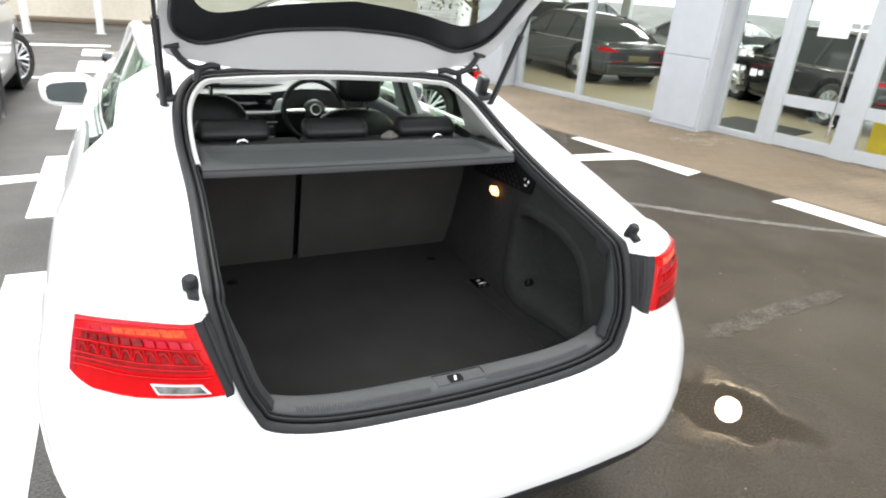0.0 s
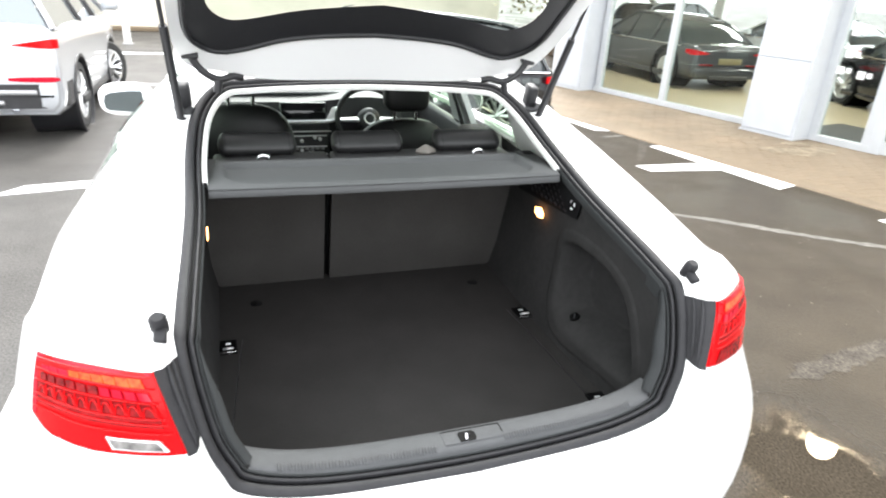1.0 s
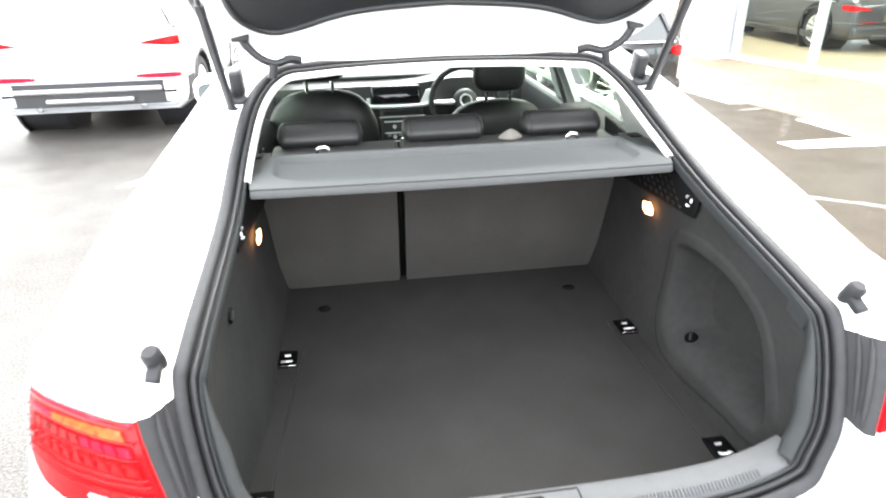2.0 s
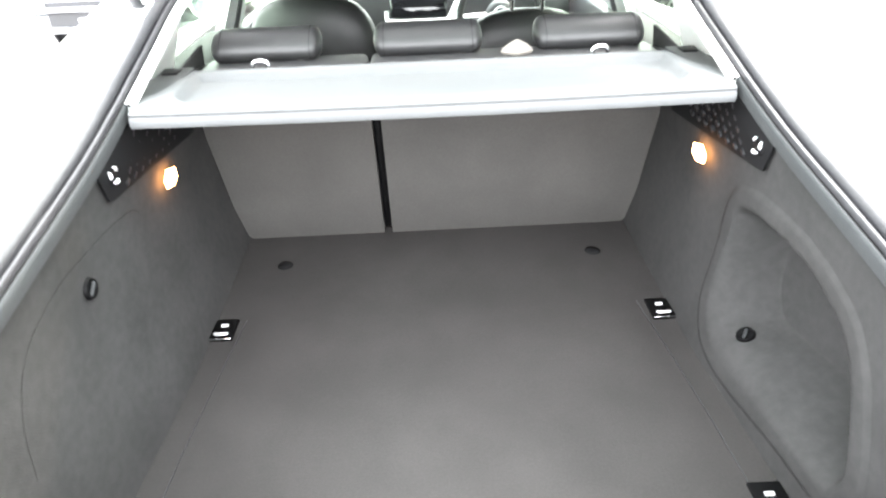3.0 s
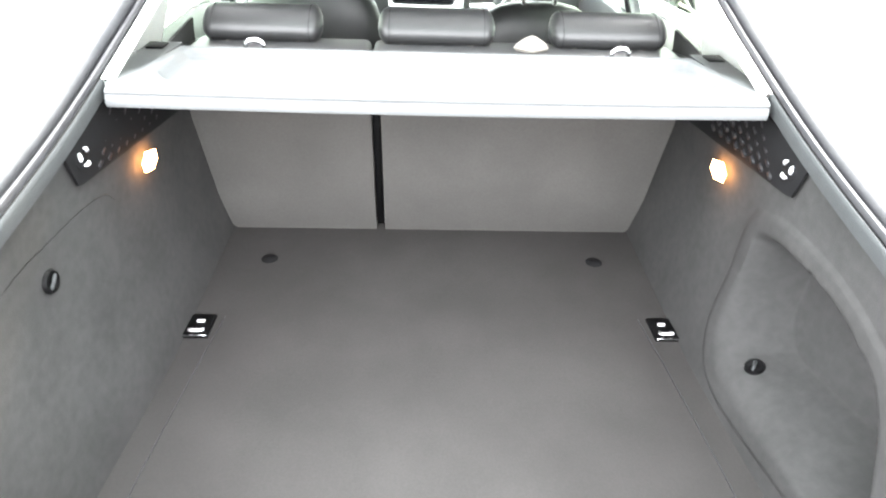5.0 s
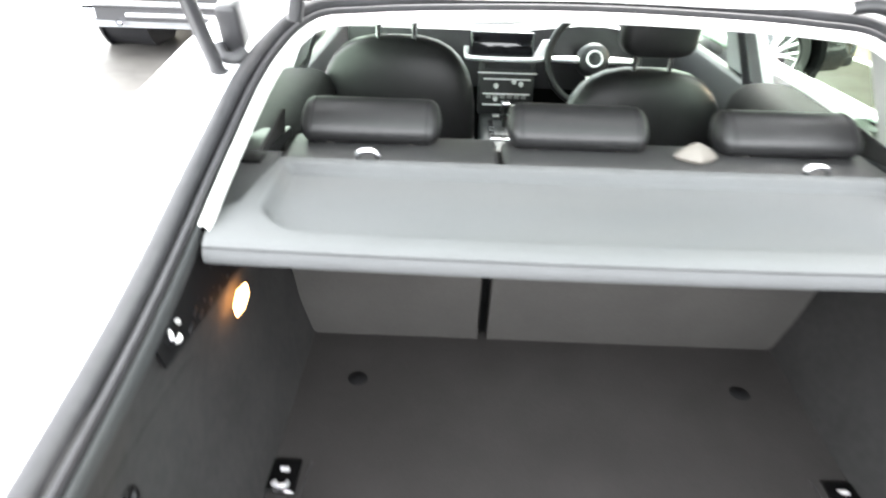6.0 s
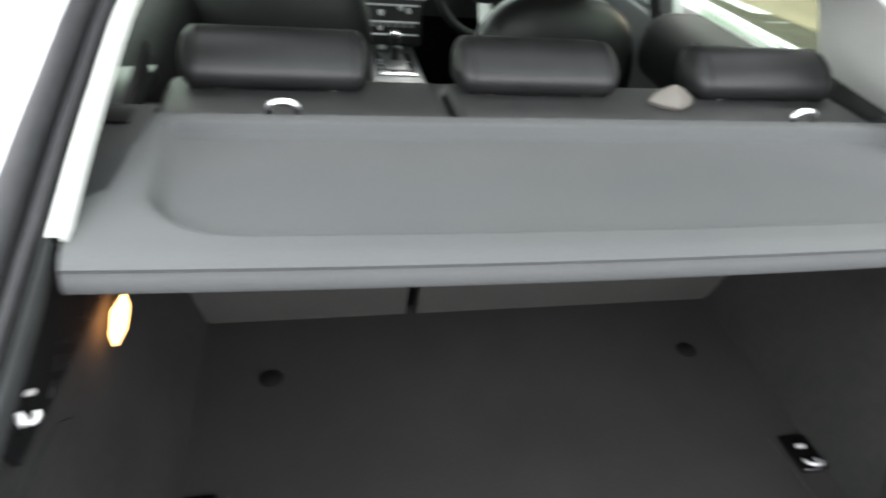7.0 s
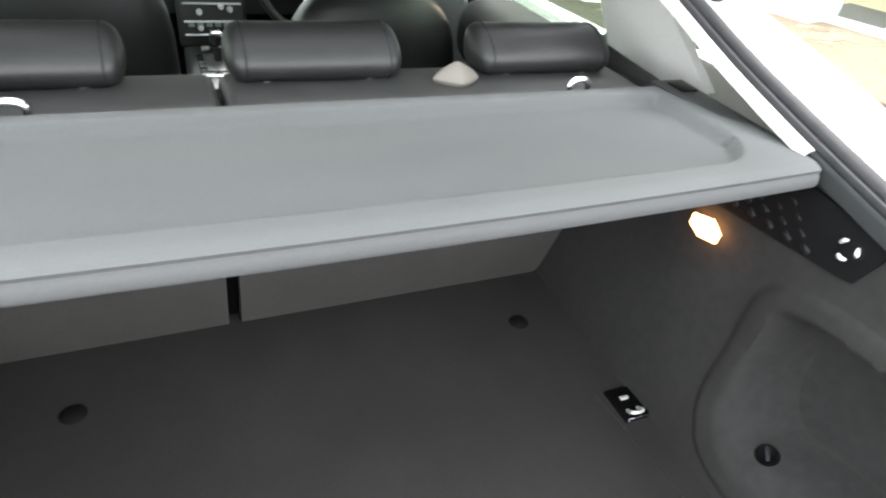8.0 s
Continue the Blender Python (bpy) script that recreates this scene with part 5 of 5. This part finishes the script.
    pane = [(-.088, .05), (-.08, .056), (-.02, .054), (.06, .044), (.088, .03), (.096, .0), (.092, -.034), (.076, -.046), (0, -.052), (-.07, -.056), (-.082, -.05), (-.09, 0)]
    face = prism([(s * u, 0, w) for u, w in pane], .006, (0, -1, 0))
    part("mirror_glass", face, MIRROR, mir).matrix_local = pose(s * .935, 2.378, .988, 5, 0, s * 4)
    part("mirror_arm", tube([(s * .76, 2.48, .95), (s * .86, 2.46, .955)], [.035, .028], 8), WHITE, mir)
    for y in (.62, 3.43):
        hub = new("wheel")
        hub.parent = car
        rim("wheel", .325, .24, hub, 10, (s * .765, y, .325), s)
    part("wheel_housing", lathe([(.375, .62), (.38, .9), (.37, .915)], 24), RUBBER, car).matrix_local = Matrix.Translation((0, 3.43, .33)) @ Matrix.Diagonal((s, 1, 1, 1))

roof_rows = []
for y, z in ((.91, 1.333), (.96, 1.348), (1.2, 1.372), (1.6, 1.385), (2.0, 1.38), (2.3, 1.36), (2.42, 1.335)):
    w = np.interp(y, [.91, 1.15, 2.42], [.5, .57, .59])
    roof_rows.append([(u * w, y, z - .03 * u * u) for u in np.linspace(-1, 1, 13)])
part("roof", thicken(grid(roof_rows), .02), WHITE, car, "white roof panel")
part("roof_lining", grid([[(x * .98, y, z - .035) for x, y, z in r] for r in roof_rows]), HEADLINER, car, "pale grey roof lining")
screen = [[(u * .585, 2.44, 1.325 - .03 * u * u) for u in np.linspace(-1, 1, 9)], [(u * .65, 2.85, 1.155 - .02 * u * u) for u in np.linspace(-1, 1, 9)], [(u * .70, 3.25, .975 - .01 * u * u) for u in np.linspace(-1, 1, 9)]]
ws = part("windscreen", thicken(grid(screen), .005), GLASS, car)
ws.visible_shadow = False
hood = [[(u * w, y, z - .03 * u * u) for u in np.linspace(-1, 1, 9)] for y, w, z in ((3.2, .74, .965), (3.5, .73, .93), (3.9, .68, .87), (4.2, .6, .79), (4.36, .5, .7), (4.38, .5, .3))]
part("bonnet", thicken(grid(hood), .015), WHITE, car, "white bonnet")
part("interior_mirror", pad((0, 2.55, 1.235), .11, .02, .035, 3), DARK, car)
part("front_bumper", box((0, 4.2, .4), (1.5, .3, .36), .1, 3), WHITE, car)
part("firewall", box((0, 2.64, .55), (1.4, .03, .5), .01), BLACK, car)
part("cabin_floor", box((0, 2.05, .34), (1.42, 2.1, .03), .01), BLACK, car, "black cabin carpet")
part("underbody", box((0, 2.1, .24), (1.6, 4.1, .1), .03), DARK, car)

# ---- raised tailgate ----
GATE = Matrix.Translation((0, .875, 1.365)) @ Euler((radians(-35), 0, 0)).to_matrix().to_4x4()


def gate_at(u, v, w=0.0):
    """A place on the raised tailgate: across, along it from the hinge, and off its inner face."""
    return GATE @ Vector((u, -v, -w))


def ring_between(outer, inner):
    bm = bmesh.new()
    a = [bm.verts.new(tuple(p)) for p in outer]
    b = [bm.verts.new(tuple(p)) for p in inner]
    n = len(a)
    for k in range(n):
        bm.faces.new((a[k], a[(k + 1) % n], b[(k + 1) % n], b[k]))
    return bm


def gate_loop(pts, w, count=120):
    """A smooth closed loop on the tailgate from one side's (across, along), evenly spaced."""
    half = catmull([(u, v, 0) for u, v in pts], 8)
    far = np.concatenate([[0], np.cumsum(np.linalg.norm(np.diff(half, axis=0), axis=1))])
    even = np.linspace(0, far[-1], count // 2 + 1)
    half = np.stack([np.interp(even, far, half[:, k]) for k in range(3)], 1)
    c = np.concatenate([half, [(-u, v, z) for u, v, z in half[-2:0:-1]]])
    return [gate_at(u, v, w + .03 * (u / .58) ** 2 + .04 * max(0.0, 1 - v / .16) * max(0.0, 1 - (u / .46) ** 4)) for u, v, _ in c]


OUT = [(0, .0), (.35, .0), (.5, .02), (.55, .08), (.565, .2), (.56, .42), (.55, .65), (.52, .95), (.46, 1.1), (.3, 1.17), (0, 1.19)]
BLK = [(0, .17), (.25, .148), (.38, .105), (.455, .085), (.51, .14), (.53, .22), (.527, .33), (.52, .45), (.50, .62), (.46, .75), (.35, .81), (0, .83)]
GLS = [(0, .30), (.22, .265), (.36, .225), (.42, .225), (.46, .27), (.472, .34), (.458, .44), (.44, .56), (.40, .66), (.3, .71), (0, .72)]
gate = part("tailgate", ring_between(gate_loop(OUT, .0), gate_loop(BLK, -.022)), WHITE, car, "raised white tailgate, inner side")
part("gate_skin", ring_between(gate_loop(OUT, -.05), gate_loop(BLK, -.06)), WHITE, gate)
part("gate_edge", ring_between(gate_loop(OUT, -.05), gate_loop(OUT, .0)), WHITE, gate)
part("window_surround", ring_between(gate_loop(BLK, -.022), gate_loop(GLS, -.036)), DARK, gate, "black surround of the rear window")
part("surround_ridge", tube(gate_loop(BLK, -.020), .008, 8, True), DARK, gate)
bm = bmesh.new()
bm.faces.new([bm.verts.new(tuple(p)) for p in gate_loop(GLS, -.038)])
bmesh.ops.triangulate(bm, faces=bm.faces)
rg = part("rear_window", bm, TINT, gate, "green-tinted rear window", smooth=False)
rg.visible_shadow = False
part("gate_lining", box(gate_at(0, 1.13, .03), (.9, .26, .04), .03, 3, Euler((radians(-35), 0, 0)).to_matrix().to_4x4()), PLASTIC, gate, "charcoal plastic inner lining")
for s in (1, -1):
    arm = [(.527, .79, 1.405), (.508, .795, 1.372), (.48, .80, 1.347), (.45, .81, 1.336), (.415, .825, 1.343), (.388, .84, 1.336)]
    hinge = part("gate_hinge", tube(catmull([(s * x, y, z) for x, y, z in arm], 4), .0105, 8), DARK, car, "black curved tailgate hinge")
    part("hinge_foot", box((s * .527, .785, 1.408), (.045, .03, .012), .004, 2, pose(0, 0, 0, 35)), DARK, hinge)
    part("hinge_bracket", box((s * .552, .785, 1.296), (.034, .05, .072), .008, 2, pose(0, 0, 0, 15)), DARK, car, "black strut bracket")
    bowl = [(.574, .768, 1.266), (.562, .757, 1.252), (.546, .760, 1.250), (.536, .772, 1.256)]
    part("hinge_gutter", tube(catmull([(s * x, y, z) for x, y, z in bowl], 4), .012, 8), DARK, car, "black drain gutter round the hinge")
    part("hinge_link", tube([(s * .455, .80, 1.335), (s * .462, .80, 1.30)], .012, 8), DARK, hinge)
    a, b = np.array((s * .565, .735, 1.232)), np.array((s * .578, .50, 1.66))
    st = part("gas_strut", tube([a, a + (b - a) * .03, a + (b - a) * .62], [.013, .011, .011], 10), DARK, car, "black gas strut holding the tailgate")
    part("strut_rod", tube([a + (b - a) * .6, b], .0055, 8), DARK, st)
    part("strut_socket", lathe([(.001, -.016), (.014, -.012), (.016, .01)], 10, "z"), DARK, st).location = tuple(a)
    stop = part("rubber_stop", tube([(s * .582, -.076, 1.012), (s * .583, -.085, 1.030), (s * .584, -.095, 1.050), (s * .584, -.098, 1.057)], [.014, .0165, .0165, .011], 12), RUBBER, car, "black rubber tailgate stop")
    part("stop_foot", box((s * .581, -.108, 1.023), (.022, .034, .018), .005, 2, pose(0, 0, 0, 25)), RUBBER, stop)

# ---- paving blocks ----
BW, BH = 0.2, 0.1
brick = box((0, 0, 0), (BW - .003, BH - .003, .03), 0.001, 1)
brick_mesh = bpy.data.meshes.new("paving_block")
brick.to_mesh(brick_mesh)
brick.free()
brick_mesh.materials.append(PAVER)
near, far = [], []
for j in range(int((PY1 - PY0) / BH)):
    y = PY0 + (j + .5) * BH
    for i in range(22):
        x = edge_x(y) + .1 + (i + .5 * (j % 2)) * BW
        o = (Vector((x, y, 0)) - FO).dot(FN)
        if o < 0.1:
            continue
        (near if 2.6 < y < 4.6 and x < 6.9 else far).append((x, y, -.002 + random.uniform(-.0008, .0008)))
for c in near[:300]:
    b = new("paving_block", brick_mesh)
    b.parent, b.location = walkway, c
verts, faces = [], []
for x, y, z in near[300:] + far:
    k = len(verts)
    dx, dy = BW / 2 - .0008, BH / 2 - .0008
    verts += [(x - dx, y - dy, z - .01), (x + dx, y - dy, z - .01), (x + dx, y + dy, z - .01), (x - dx, y + dy, z - .01)]
    dx, dy = dx - .0008, dy - .0008
    verts += [(x - dx, y - dy, z + .015), (x + dx, y - dy, z + .015), (x + dx, y + dy, z + .015), (x - dx, y + dy, z + .015)]
    faces += [(k + 4, k + 5, k + 6, k + 7)] + [(k + a, k + (a + 1) % 4, k + 4 + (a + 1) % 4, k + 4 + a) for a in range(4)]
pm = bpy.data.meshes.new("paving_blocks")
pm.from_pydata(verts, [], faces)
pm.materials.append(PAVER)
pb = tagged(new("paving_blocks", pm), "tan rectangular paving blocks", kind="stuff")
pb.parent = walkway

# cement washed over the blocks at the foot of the column
for seed, line, width in ((31, [(5.62, 4.58), (5.9, 4.45), (6.25, 4.42), (6.6, 4.38)], .34), (32, [(6.15, 4.78), (6.4, 4.75), (6.62, 4.62)], .16), (33, [(5.62, 5.36), (5.85, 5.22), (6.1, 5.06)], .13), (34, [(5.75, 4.28), (5.95, 4.22), (6.2, 4.25)], .1)):
    ragged("cement_stain", line, width, CEMENT, "pale cement stain on tan paving blocks", seed, .0158)
